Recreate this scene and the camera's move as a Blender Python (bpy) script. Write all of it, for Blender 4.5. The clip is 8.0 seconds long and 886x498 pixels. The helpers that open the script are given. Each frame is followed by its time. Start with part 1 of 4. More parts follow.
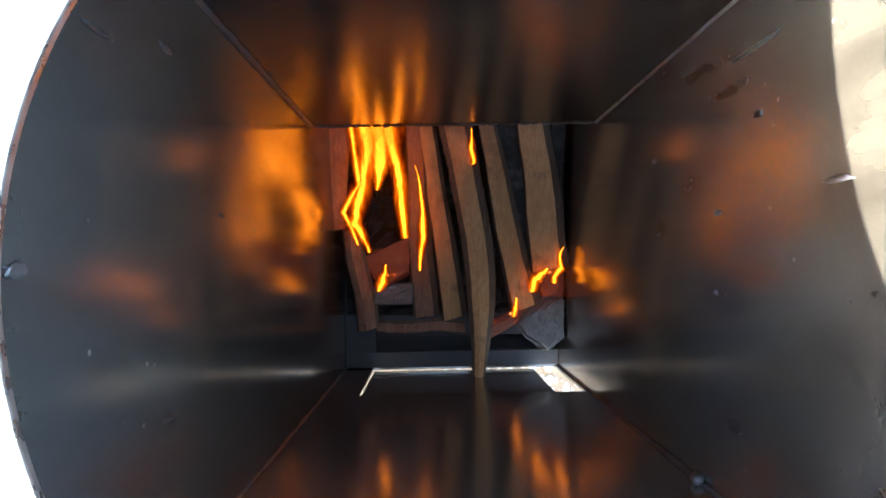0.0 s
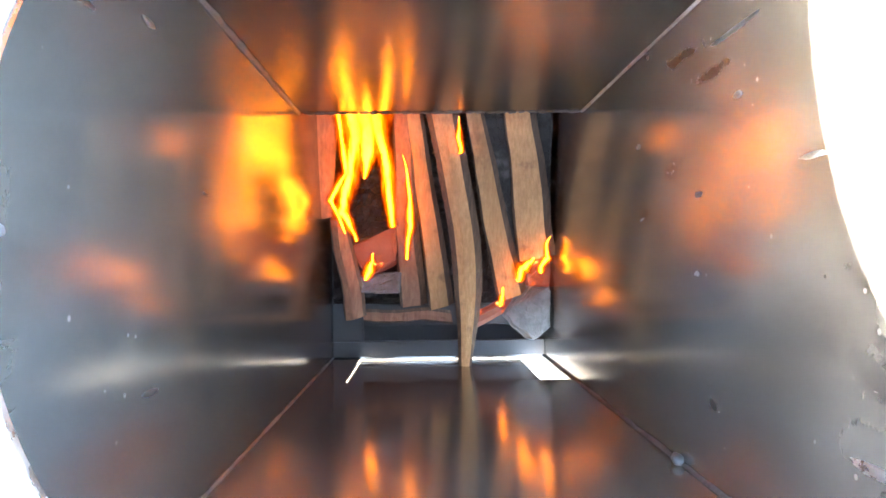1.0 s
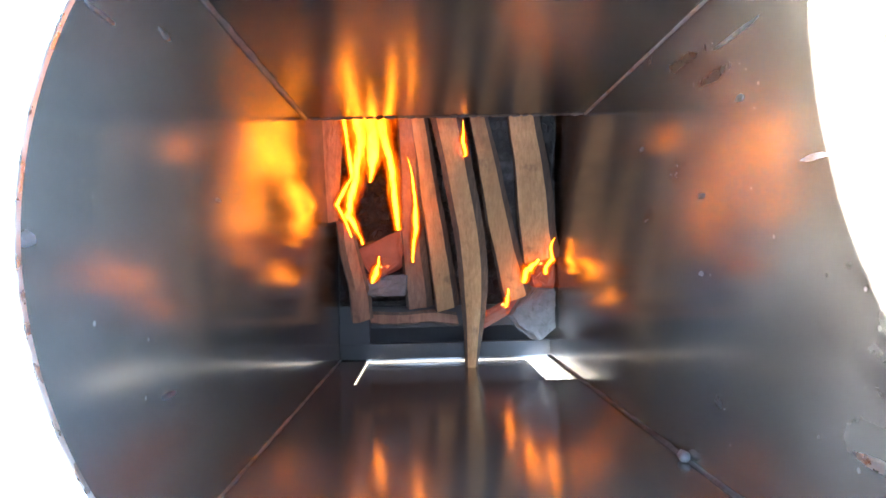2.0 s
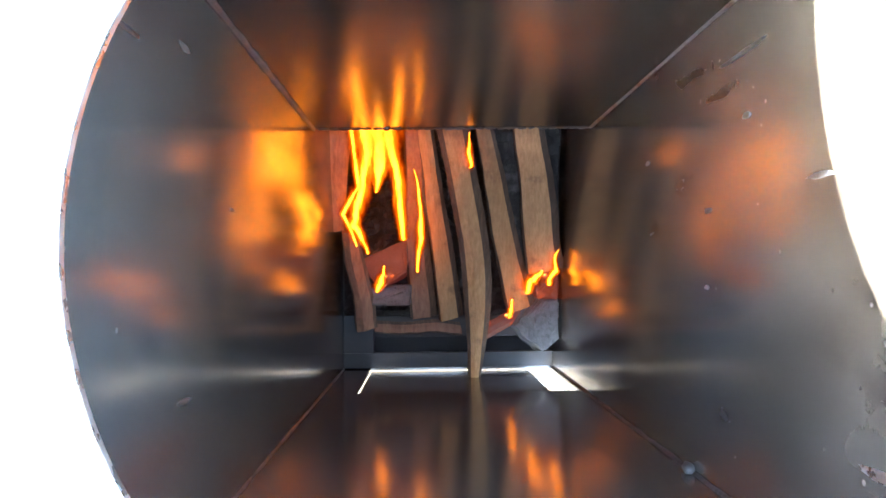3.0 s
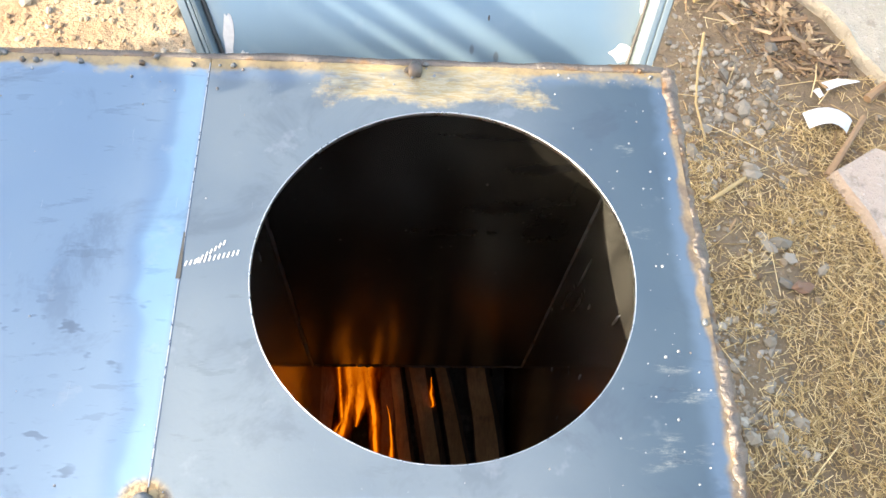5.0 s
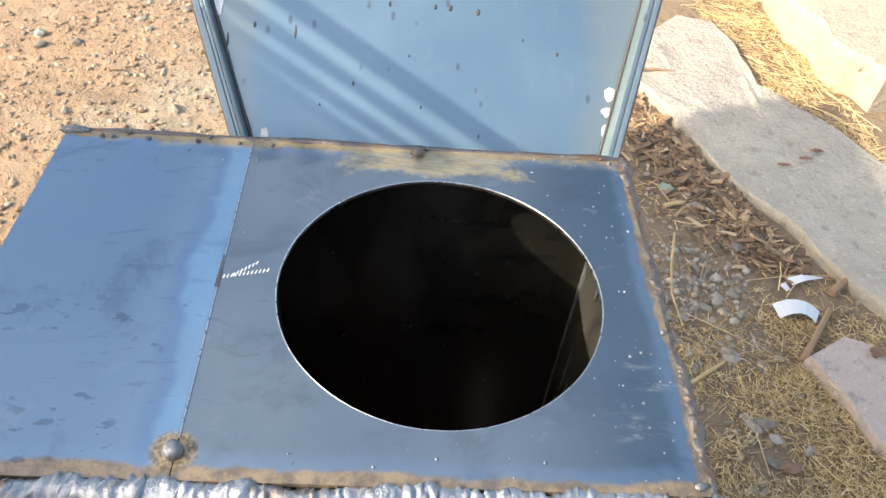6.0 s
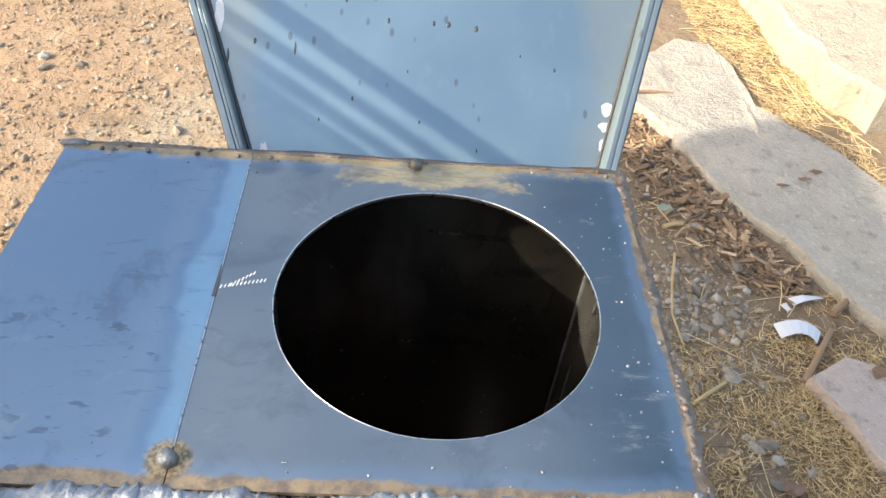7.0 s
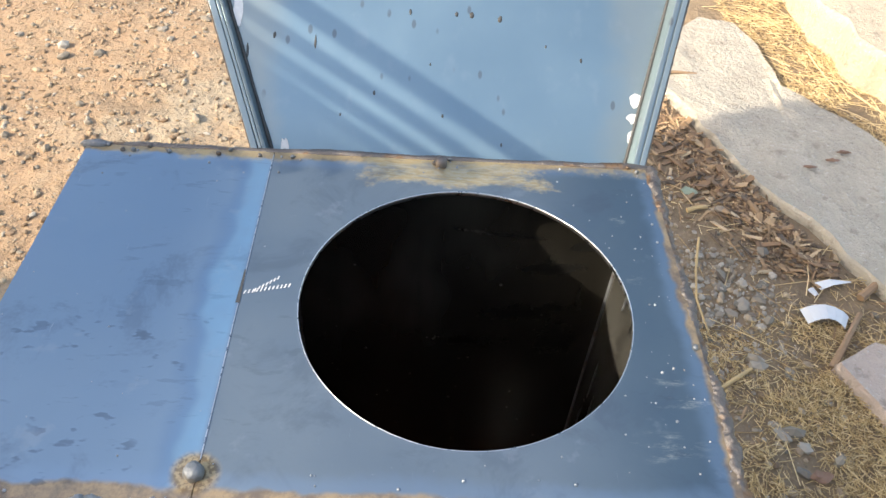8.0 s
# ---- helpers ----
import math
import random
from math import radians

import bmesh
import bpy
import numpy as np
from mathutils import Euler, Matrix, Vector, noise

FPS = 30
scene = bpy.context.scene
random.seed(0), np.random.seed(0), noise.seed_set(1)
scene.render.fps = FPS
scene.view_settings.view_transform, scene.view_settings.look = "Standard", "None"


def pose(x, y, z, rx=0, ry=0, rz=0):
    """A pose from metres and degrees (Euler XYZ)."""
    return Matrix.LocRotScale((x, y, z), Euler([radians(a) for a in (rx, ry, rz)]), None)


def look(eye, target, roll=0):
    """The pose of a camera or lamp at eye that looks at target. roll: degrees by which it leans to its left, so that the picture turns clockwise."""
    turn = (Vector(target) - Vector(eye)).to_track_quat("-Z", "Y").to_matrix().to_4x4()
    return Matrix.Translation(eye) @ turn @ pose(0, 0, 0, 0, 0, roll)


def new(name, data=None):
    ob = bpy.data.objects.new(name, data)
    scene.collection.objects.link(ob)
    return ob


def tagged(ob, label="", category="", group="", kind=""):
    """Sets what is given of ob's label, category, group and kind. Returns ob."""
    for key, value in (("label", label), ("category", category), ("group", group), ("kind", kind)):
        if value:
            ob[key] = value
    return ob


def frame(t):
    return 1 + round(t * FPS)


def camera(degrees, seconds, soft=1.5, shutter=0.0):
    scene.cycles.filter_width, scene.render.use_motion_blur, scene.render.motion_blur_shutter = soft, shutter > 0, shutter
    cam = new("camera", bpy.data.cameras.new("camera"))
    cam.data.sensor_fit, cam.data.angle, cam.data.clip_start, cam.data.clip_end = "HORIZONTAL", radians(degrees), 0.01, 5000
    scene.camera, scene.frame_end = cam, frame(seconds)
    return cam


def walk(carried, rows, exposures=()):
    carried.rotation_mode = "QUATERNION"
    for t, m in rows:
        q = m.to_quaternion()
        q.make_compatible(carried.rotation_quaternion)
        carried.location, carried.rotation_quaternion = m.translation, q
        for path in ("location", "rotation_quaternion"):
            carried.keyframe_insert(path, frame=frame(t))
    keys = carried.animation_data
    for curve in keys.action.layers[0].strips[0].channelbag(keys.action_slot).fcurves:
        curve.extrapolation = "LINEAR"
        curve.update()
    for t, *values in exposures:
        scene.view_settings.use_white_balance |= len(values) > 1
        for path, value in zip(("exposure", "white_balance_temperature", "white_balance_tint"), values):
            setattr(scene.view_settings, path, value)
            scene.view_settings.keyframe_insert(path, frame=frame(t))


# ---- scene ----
cam = camera(61.0, 8.0)
# t, eye, turn about x, y, z
PATH = [
    (0.0, -0.004, -0.001, 0.7577, 1.06, -0.67, -1.00),
    (0.5, 0.003, -0.0066, 0.7553, 0.58, -1.31, -1.18),
    (1.0, -0.0002, -0.0113, 0.7600, 0.87, -1.41, -0.70),
    (1.5, -0.0014, -0.0112, 0.7662, 0.99, -1.20, -1.48),
    (3.0, -0.0098, -0.0097, 0.7745, 1.73, -1.22, -0.66),
    (3.5, -0.0105, -0.0163, 0.8075, 5.02, -1.48, -0.44),
    (4.0, -0.0134, -0.0495, 0.8680, 8.26, -1.66, 0.58),
    (4.5, -0.006, -0.095, 0.945, 16.80, -2.30, -0.69),
    (5.0, -0.005, -0.181, 0.989, 26.85, -3.17, -0.55),
    (5.2, -0.007, -0.209, 0.999, 31.00, -3.72, -0.77),
    (6.3, -0.01, -0.346, 0.978, 46.26, -4.56, 0.19),
    (6.5, -0.01, -0.345, 0.977, 46.41, -4.64, 0.42),
    (7.0, -0.007, -0.336, 0.978, 46.11, -4.26, -0.24),
    (7.5, -0.003, -0.326, 0.976, 45.48, -3.50, 0.42),
    (8.0, -0.0125, -0.3175, 0.979, 44.65, -2.93, 0.46),
]
walk(cam, [(t, pose(x, y, z, rx, ry, rz)) for t, x, y, z, rx, ry, rz in PATH],
     [(t, stops, kelvin, 10) for t, stops, kelvin in ((0.0, 4.78, 7000), (0.5, 6.38, 6900), (1.0, 6.92, 7200), (1.5, 6.7, 6800), (3.0, 6.08, 6900), (3.5, 5.45, 7300), (4.0, 4.0, 8300),
                                                     (4.5, 3.1, 8800), (5.0, 2.6, 8200), (6.3, 1.7, 7300), (8.0, 1.7, 7300))])

# ---------------------------------------------------------------- light
SUN_AZ, SUN_EL = 202.0, 31.0          # degrees towards the sun: x axis is 0, anticlockwise
world = bpy.data.worlds.new("sky")
scene.world = world
world.use_nodes = True
wn = world.node_tree
sky = wn.nodes.new("ShaderNodeTexSky")
sky.sky_type, sky.sun_disc = "NISHITA", False
sky.sun_elevation, sky.sun_rotation = radians(SUN_EL), radians(90 - SUN_AZ)
sky.dust_density, sky.ozone_density = 2.0, 0.6
wn.links.new(sky.outputs[0], wn.nodes["Background"].inputs[0])
wn.nodes["Background"].inputs[1].default_value = 0.15
sun_data = bpy.data.lights.new("sun", "SUN")
sun_data.energy, sun_data.angle, sun_data.color = 2.4, radians(0.55), (1.0, 0.94, 0.84)
sun = new("sun", sun_data)
_d = Vector((math.cos(radians(SUN_EL)) * math.cos(radians(SUN_AZ)), math.cos(radians(SUN_EL)) * math.sin(radians(SUN_AZ)), math.sin(radians(SUN_EL))))
sun.matrix_world = look(_d * 20, (0, 0, 0))

# ---------------------------------------------------------------- plan
GROUND = -0.505
TOP = 0.615                            # upper face of the stove's top
XL, XR, YF, YB = -0.124, 0.160, -0.141, 0.137   # inner faces of the fire shaft
SIDE = -0.268                          # outer end of the side chamber
T = 0.003                              # steel sheet
EDGE = 0.010                           # lower edge of the shaft's back wall
HOLE = (0.0185, -0.0036, 0.1062)        # centre and radius
GRATE = -0.25


# ---------------------------------------------------------------- node helpers
class Nodes:
    def __init__(self, name):
        self.mat = bpy.data.materials.new(name)
        self.mat.use_nodes = True
        self.t = self.mat.node_tree
        self.t.nodes.clear()
        self.out = self.t.nodes.new("ShaderNodeOutputMaterial")
        self.coord = self.t.nodes.new("ShaderNodeTexCoord")
        self.obj = self.coord.outputs["Object"]

    def put(self, socket, v):
        if isinstance(v, bpy.types.NodeSocket):
            self.t.links.new(v, socket)
        elif v is not None:
            if isinstance(v, (tuple, list)) and len(v) == 3 and socket.type == "RGBA":
                v = (*v, 1)
            socket.default_value = v

    def math(self, op, a, b=None, c=None, clamp=False):
        n = self.t.nodes.new("ShaderNodeMath")
        n.operation, n.use_clamp = op, clamp
        for i, v in enumerate((a, b, c)):
            self.put(n.inputs[i], v)
        return n.outputs[0]

    def xyz(self, v=None):
        n = self.t.nodes.new("ShaderNodeSeparateXYZ")
        self.put(n.inputs[0], v or self.obj)
        return n.outputs[0], n.outputs[1], n.outputs[2]

    def scaled(self, s, v=None, turn=(0, 0, 0)):
        n = self.t.nodes.new("ShaderNodeMapping")
        self.put(n.inputs["Vector"], v or self.obj)
        n.inputs["Scale"].default_value = s
        n.inputs["Rotation"].default_value = turn
        return n.outputs[0]

    def noise(self, scale, detail=4, rough=0.55, v=None, distort=0.0):
        n = self.t.nodes.new("ShaderNodeTexNoise")
        self.put(n.inputs["Vector"], v or self.obj)
        n.inputs["Scale"].default_value, n.inputs["Detail"].default_value = scale, detail
        n.inputs["Roughness"].default_value, n.inputs["Distortion"].default_value = rough, distort
        return n.outputs[0]

    def voronoi(self, scale, v=None, feature="F1", out=0):
        n = self.t.nodes.new("ShaderNodeTexVoronoi")
        n.feature = feature
        self.put(n.inputs["Vector"], v or self.obj)
        n.inputs["Scale"].default_value = scale
        return n.outputs[out]

    def step(self, v, lo, hi, a=0.0, b=1.0):
        n = self.t.nodes.new("ShaderNodeMapRange")
        n.interpolation_type = "SMOOTHSTEP"
        for i, x in enumerate((v, lo, hi, a, b)):
            self.put(n.inputs[i], x)
        return n.outputs[0]

    def mix(self, f, a, b, blend="MIX"):
        n = self.t.nodes.new("ShaderNodeMix")
        n.data_type, n.blend_type = "RGBA", blend
        self.put(n.inputs[0], f)
        self.put(n.inputs[6], a)
        self.put(n.inputs[7], b)
        return n.outputs[2]

    def ramp(self, f, stops):
        n = self.t.nodes.new("ShaderNodeValToRGB")
        self.put(n.inputs[0], f)
        e = n.color_ramp.elements
        while len(e) < len(stops):
            e.new(0.5)
        for el, (p, c) in zip(e, stops):
            el.position, el.color = p, (*c, 1)
        return n.outputs[0]

    def random(self):
        return self.t.nodes.new("ShaderNodeObjectInfo").outputs["Random"]

    def island(self):
        return self.t.nodes.new("ShaderNodeNewGeometry").outputs["Random Per Island"]

    def bump(self, h, strength=0.3, distance=0.002):
        n = self.t.nodes.new("ShaderNodeBump")
        n.inputs["Strength"].default_value, n.inputs["Distance"].default_value = strength, distance
        self.put(n.inputs["Height"], h)
        return n.outputs[0]

    def surface(self, color, rough=0.6, metal=0.0, normal=None, emit=None, power=0.0):
        b = self.t.nodes.new("ShaderNodeBsdfPrincipled")
        self.put(b.inputs["Base Color"], color)
        self.put(b.inputs["Roughness"], rough)
        self.put(b.inputs["Metallic"], metal)
        self.put(b.inputs["Normal"], normal)
        if emit is not None:
            self.put(b.inputs["Emission Color"], emit)
            self.put(b.inputs["Emission Strength"], power)
        self.t.links.new(b.outputs[0], self.out.inputs[0])
        return self.mat


# ---------------------------------------------------------------- materials
def steel_top():
    """Blue mill-scale sheet with heat tint along its welds and a ground patch at the back."""
    n = Nodes("blue_mill_scale_steel")
    x, y, z = n.xyz()
    wob = n.math("MULTIPLY", n.math("SUBTRACT", n.noise(38, 3), 0.5), 0.016)
    fine = n.noise(420, 2)
    wave = n.math("MULTIPLY", n.math("SUBTRACT", n.noise(17, 2), 0.5), 0.030)
    cloud = n.noise(9, 4, 0.6)
    # grey-blue of the holed sheet, bluer on the side sheet
    seam = n.math("ADD", n.math("MULTIPLY", y, -0.0144), -0.1244)
    from_seam = n.math("SUBTRACT", x, seam)
    blue = n.mix(cloud, (0.150, 0.228, 0.318), (0.220, 0.308, 0.400))
    grey = n.mix(cloud, (0.138, 0.184, 0.222), (0.205, 0.250, 0.288))
    base = n.mix(n.step(from_seam, -0.001, 0.001), blue, grey)
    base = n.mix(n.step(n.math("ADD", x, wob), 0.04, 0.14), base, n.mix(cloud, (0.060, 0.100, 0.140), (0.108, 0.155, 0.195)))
    # pale blue heat band along the seam
    band = n.math("MULTIPLY", n.step(n.math("ADD", from_seam, wave), -0.024, -0.011), n.step(from_seam, 0.0, -0.003))
    base = n.mix(n.math("MULTIPLY", band, n.step(n.noise(24, 3), 0.3, 0.7, 0.36, 0.68)), base, (0.195, 0.370, 0.52))
    deep = n.math("MULTIPLY", n.step(n.math("ADD", from_seam, wave), -0.030, -0.019), n.step(n.math("ADD", from_seam, wave), -0.014, -0.019))
    base = n.mix(n.math("MULTIPLY", deep, 0.35), base, (0.09, 0.175, 0.31))
    # straw and brown tint near the welded edges
    near = n.math("MINIMUM", n.math("ADD", y, 0.141), n.math("MINIMUM", n.math("SUBTRACT", 0.163, x), n.math("SUBTRACT", 0.139, y)))
    near = n.math("ADD", near, n.math("MULTIPLY", wob, 0.55))
    near = n.math("ADD", near, n.math("MULTIPLY", n.math("SUBTRACT", n.noise(11, 4, 0.7), 0.5), 0.022))
    lightblue = n.math("MULTIPLY", n.step(near, 0.018, 0.008), 0.28)
    base = n.mix(lightblue, base, (0.22, 0.33, 0.48))
    tint = n.step(near, 0.0070, 0.0030)
    base = n.mix(n.math("MULTIPLY", tint, 0.85), base, n.mix(n.step(n.noise(60, 5, 0.75), 0.35, 0.65), (0.42, 0.30, 0.165), (0.19, 0.135, 0.09)))
    # rust ring round the weld nub at the seam
    rx, ry = n.math("ADD", x, 0.124), n.math("ADD", y, 0.128)
    ring = n.math("SQRT", n.math("ADD", n.math("MULTIPLY", rx, rx), n.math("MULTIPLY", ry, ry)))
    ring = n.math("ADD", ring, n.math("MULTIPLY", wob, 0.35))
    base = n.mix(n.step(ring, 0.0150, 0.0095, 0, 0.85), base, n.mix(n.step(n.noise(330, 3), 0.4, 0.6), (0.22, 0.14, 0.06), (0.47, 0.34, 0.17)))
    # straw-coloured ground patch at the back, with grinding swirls spreading from the weld nub
    swirl = n.step(n.noise(120, 4, 0.7, v=n.scaled((0.8, 4.5, 1), turn=(0, 0, 0.7)), distort=0.8), 0.40, 0.60)
    gx = n.math("DIVIDE", n.math("SUBTRACT", x, 0.004), 0.066)
    gy = n.math("DIVIDE", n.math("SUBTRACT", y, 0.132), 0.024)
    spot = n.math("MAXIMUM", n.math("ABSOLUTE", n.math("ADD", gx, n.math("MULTIPLY", gy, 0.25))), n.math("ABSOLUTE", gy))
    spot = n.math("ADD", spot, n.math("MULTIPLY", n.math("SUBTRACT", n.noise(42, 5, 0.7), 0.5), 1.3))
    ground_patch = n.math("MULTIPLY", n.step(spot, 1.05, 0.75), n.step(n.noise(75, 4, 0.7, v=n.scaled((0.6, 2.0, 1), turn=(0, 0, 0.6))), 0.30, 0.52, 0.35, 1.0))
    base = n.mix(n.math("MULTIPLY", ground_patch, 0.78), base, n.mix(swirl, (0.60, 0.42, 0.19), (0.68, 0.56, 0.36)))
    # broken straw band along the back weld
    back = n.math("ADD", n.math("SUBTRACT", 0.139, y), n.math("MULTIPLY", n.math("SUBTRACT", n.noise(28, 4, 0.7), 0.5), 0.030))
    base = n.mix(n.math("MULTIPLY", n.step(back, 0.012, 0.004), n.step(n.noise(52, 4, 0.7), 0.36, 0.60, 0.15, 0.65)), base, (0.56, 0.42, 0.22))
    # pale rubbed spots on the free side
    rubs = None
    for rx0, ry0, rw, rh in ((0.128, -0.104, 0.022, 0.010), (0.146, -0.076, 0.018, 0.006), (0.137, -0.058, 0.012, 0.005), (0.132, 0.020, 0.006, 0.006), (0.128, 0.078, 0.006, 0.005)):
        u = n.math("DIVIDE", n.math("SUBTRACT", x, rx0), rw)
        w = n.math("DIVIDE", n.math("SUBTRACT", y, ry0), rh)
        d = n.step(n.math("ADD", n.math("MULTIPLY", u, u), n.math("MULTIPLY", w, w)), 1.6, 0.1)
        rubs = d if rubs is None else n.math("MAXIMUM", rubs, d)
    fleck = n.step(n.noise(120, 5, 0.8, v=n.scaled((0.35, 1.5, 1), turn=(0, 0, 0.1))), 0.50, 0.74)
    scuff = n.math("MULTIPLY", rubs, fleck)
    base = n.mix(n.math("MULTIPLY", scuff, 0.55), base, (0.52, 0.52, 0.46))
    # dark drops on the side sheet
    drops = n.step(n.noise(150, 2, 0.5, v=n.scaled((0.45, 1.0, 1), turn=(0, 0, 0.3))), 0.60, 0.68)
    drops = n.math("MULTIPLY", n.math("MULTIPLY", drops, n.step(n.noise(17, 2), 0.47, 0.54)), n.step(n.math("MAXIMUM", n.math("ADD", x, 0.11), y), -0.01, -0.04))
    base = n.mix(n.math("MULTIPLY", drops, 0.45), base, (0.05, 0.07, 0.11))
    rub = n.noise(16, 5, 0.7, distort=0.6)
    base = n.mix(n.step(rub, 0.52, 0.68, 0, 0.30), base, (0.075, 0.095, 0.13))
    base = n.mix(n.step(n.noise(31, 4, 0.7), 0.60, 0.72, 0, 0.22), base, (0.34, 0.38, 0.42))
    # finger streaks and wipes
    wipe = n.math("MULTIPLY", n.step(n.noise(70, 4, 0.65, v=n.scaled((0.4, 1.6, 1), turn=(0, 0, -0.7))), 0.58, 0.66), n.step(n.noise(10, 2), 0.50, 0.58))
    base = n.mix(n.math("MULTIPLY", wipe, 0.18), base, (0.05, 0.065, 0.09))
    scratch = n.noise(55, 3, 0.7, v=n.scaled((8, 0.5, 1), turn=(0, 0, 0.5)))
    base = n.mix(n.step(scratch, 0.70, 0.76, 0, 0.25), base, (0.5, 0.55, 0.6))
    rough = n.math("ADD", n.step(cloud, 0.3, 0.7, 0.44, 0.56), n.math("MULTIPLY", tint, 0.12))
    rough = n.math("ADD", rough, n.math("MULTIPLY", n.math("MAXIMUM", ground_patch, scuff), -0.04))
    h = n.math("ADD", n.math("MULTIPLY", fine, 0.25), n.math("MULTIPLY", n.noise(12, 2), 1.5))
    return n.surface(base, rough, 0.85, n.bump(h, 0.25, 0.0008))


def steel_inner(name="smoked_rolled_steel", soot_from=0.40, soot_to=0.75, soot_much=0.22, gloss=(0.12, 0.18), marks=(), streaks=0.5, smoke=0.0, across=False):
    """Shaft sheet: grey rolled steel, smoked and shiny, with run marks and soot; marks: dark smears (y, or x where across, z, half width, half height, turn)."""
    n = Nodes(name)
    x, y, z = n.xyz()
    runs = n.noise(34, 5, 0.65, v=n.scaled((1, 1, 0.10)))
    cloud = n.noise(7, 5, 0.65)
    base = n.mix(cloud, (0.115, 0.113, 0.100), (0.215, 0.210, 0.186))
    base = n.mix(n.step(runs, 0.46, 0.70, 0, streaks), base, (0.055, 0.053, 0.048))
    base = n.mix(n.step(n.noise(3.4, 3), 0.48, 0.66, 0, 0.5), base, (0.110, 0.128, 0.150))
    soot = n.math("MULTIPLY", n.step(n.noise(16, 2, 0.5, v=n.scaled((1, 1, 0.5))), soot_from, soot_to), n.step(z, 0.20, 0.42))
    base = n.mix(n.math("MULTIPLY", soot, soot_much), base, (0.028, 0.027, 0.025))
    base = n.mix(smoke, base, (0.045, 0.040, 0.030))
    wob = n.math("MULTIPLY", n.math("SUBTRACT", n.noise(75, 5, 0.75), 0.5), 3.2)
    smear = None
    for my, mz, hw, hh, turn in marks:
        dy, dz = n.math("SUBTRACT", x if across else y, my), n.math("SUBTRACT", z, mz)
        c, q = math.cos(turn), math.sin(turn)
        u = n.math("DIVIDE", n.math("ADD", n.math("MULTIPLY", dy, c), n.math("MULTIPLY", dz, q)), hw)
        w = n.math("DIVIDE", n.math("SUBTRACT", n.math("MULTIPLY", dz, c), n.math("MULTIPLY", dy, q)), hh)
        d = n.math("ADD", n.math("SQRT", n.math("ADD", n.math("MULTIPLY", u, u), n.math("MULTIPLY", w, w))), wob)
        spot = n.step(d, 1.15, 0.25)
        smear = spot if smear is None else n.math("MAXIMUM", smear, spot)
    if smear is not None:
        base = n.mix(n.math("MULTIPLY", smear, 0.72), base, (0.022, 0.023, 0.024))
    flecks = n.math("MULTIPLY", n.step(n.voronoi(62), 0.095, 0.05), n.step(n.noise(13, 2), 0.46, 0.58))
    base = n.mix(n.math("MULTIPLY", flecks, 0.6), base, (0.5, 0.5, 0.48))
    rough = n.math("ADD", n.step(runs, 0.30, 0.75, *gloss), n.math("MULTIPLY", n.step(cloud, 0.45, 0.7), 0.04))
    if smear is not None:
        rough = n.math("ADD", rough, n.math("MULTIPLY", smear, 0.12))
    return n.surface(base, rough, 0.62, n.bump(n.math("ADD", n.noise(6, 2), n.math("MULTIPLY", n.noise(260, 2), 0.04)), 0.12, 0.004))


def steel_hopper():
    """Loading-shaft sheet: blue-grey, drips, ground patches beside its welds."""
    n = Nodes("blue_grey_steel_with_drips")
    x, y, z = n.xyz()
    cloud = n.noise(8, 4, 0.6)
    base = n.mix(cloud, (0.150, 0.240, 0.305), (0.225, 0.330, 0.395))
    edge = n.math("MINIMUM", n.math("ADD", x, 0.165), n.math("SUBTRACT", 0.172, x))
    edge = n.math("ADD", edge, n.math("MULTIPLY", n.math("SUBTRACT", n.noise(14, 3), 0.5), 0.06))
    base = n.mix(n.step(edge, 0.035, 0.0, 0, 0.45), base, (0.30, 0.31, 0.27))
    drip = n.voronoi(58, n.scaled((1, 0.5, 0.5)))
    drip = n.math("MULTIPLY", n.step(drip, 0.16, 0.08), n.step(n.noise(13, 2), 0.46, 0.54))
    base = n.mix(n.math("MULTIPLY", drip, 0.6), base, (0.10, 0.10, 0.11))
    streak = n.noise(45, 3, v=n.scaled((1, 1, 0.08)))
    base = n.mix(n.step(streak, 0.58, 0.75, 0, 0.10), base, (0.42, 0.46, 0.5))
    return n.surface(base, n.step(cloud, 0.3, 0.7, 0.34, 0.44), 0.72, n.bump(n.math("ADD", n.noise(7, 2), n.math("MULTIPLY", n.noise(330, 2), 0.1)), 0.2, 0.003))


def weld_metal(name, a, b, rust):
    n = Nodes(name)
    m = n.noise(120, 4, 0.6)
    base = n.mix(m, a, b)
    base = n.mix(n.step(n.noise(45, 3), 0.55, 0.66, 0, rust), base, (0.20, 0.11, 0.05))
    return n.surface(base, n.step(m, 0.3, 0.7, 0.35, 0.6), 0.85, n.bump(n.noise(420, 4, 0.7), 0.7, 0.0015))


def bare_edge():
    n = Nodes("bright_cut_steel_edge")
    m = n.noise(200, 3)
    return n.surface(n.mix(m, (0.40, 0.41, 0.43), (0.62, 0.63, 0.65)), n.step(m, 0.3, 0.7, 0.25, 0.4), 0.95, n.bump(m, 0.2, 0.0005))


def dark_steel():
    n = Nodes("dark_smoked_angle_steel")
    m = n.noise(40, 4)
    return n.surface(n.mix(m, (0.040, 0.039, 0.037), (0.105, 0.103, 0.098)), n.step(m, 0.3, 0.7, 0.5, 0.75), 0.35, n.bump(n.noise(180, 3), 0.3, 0.001))


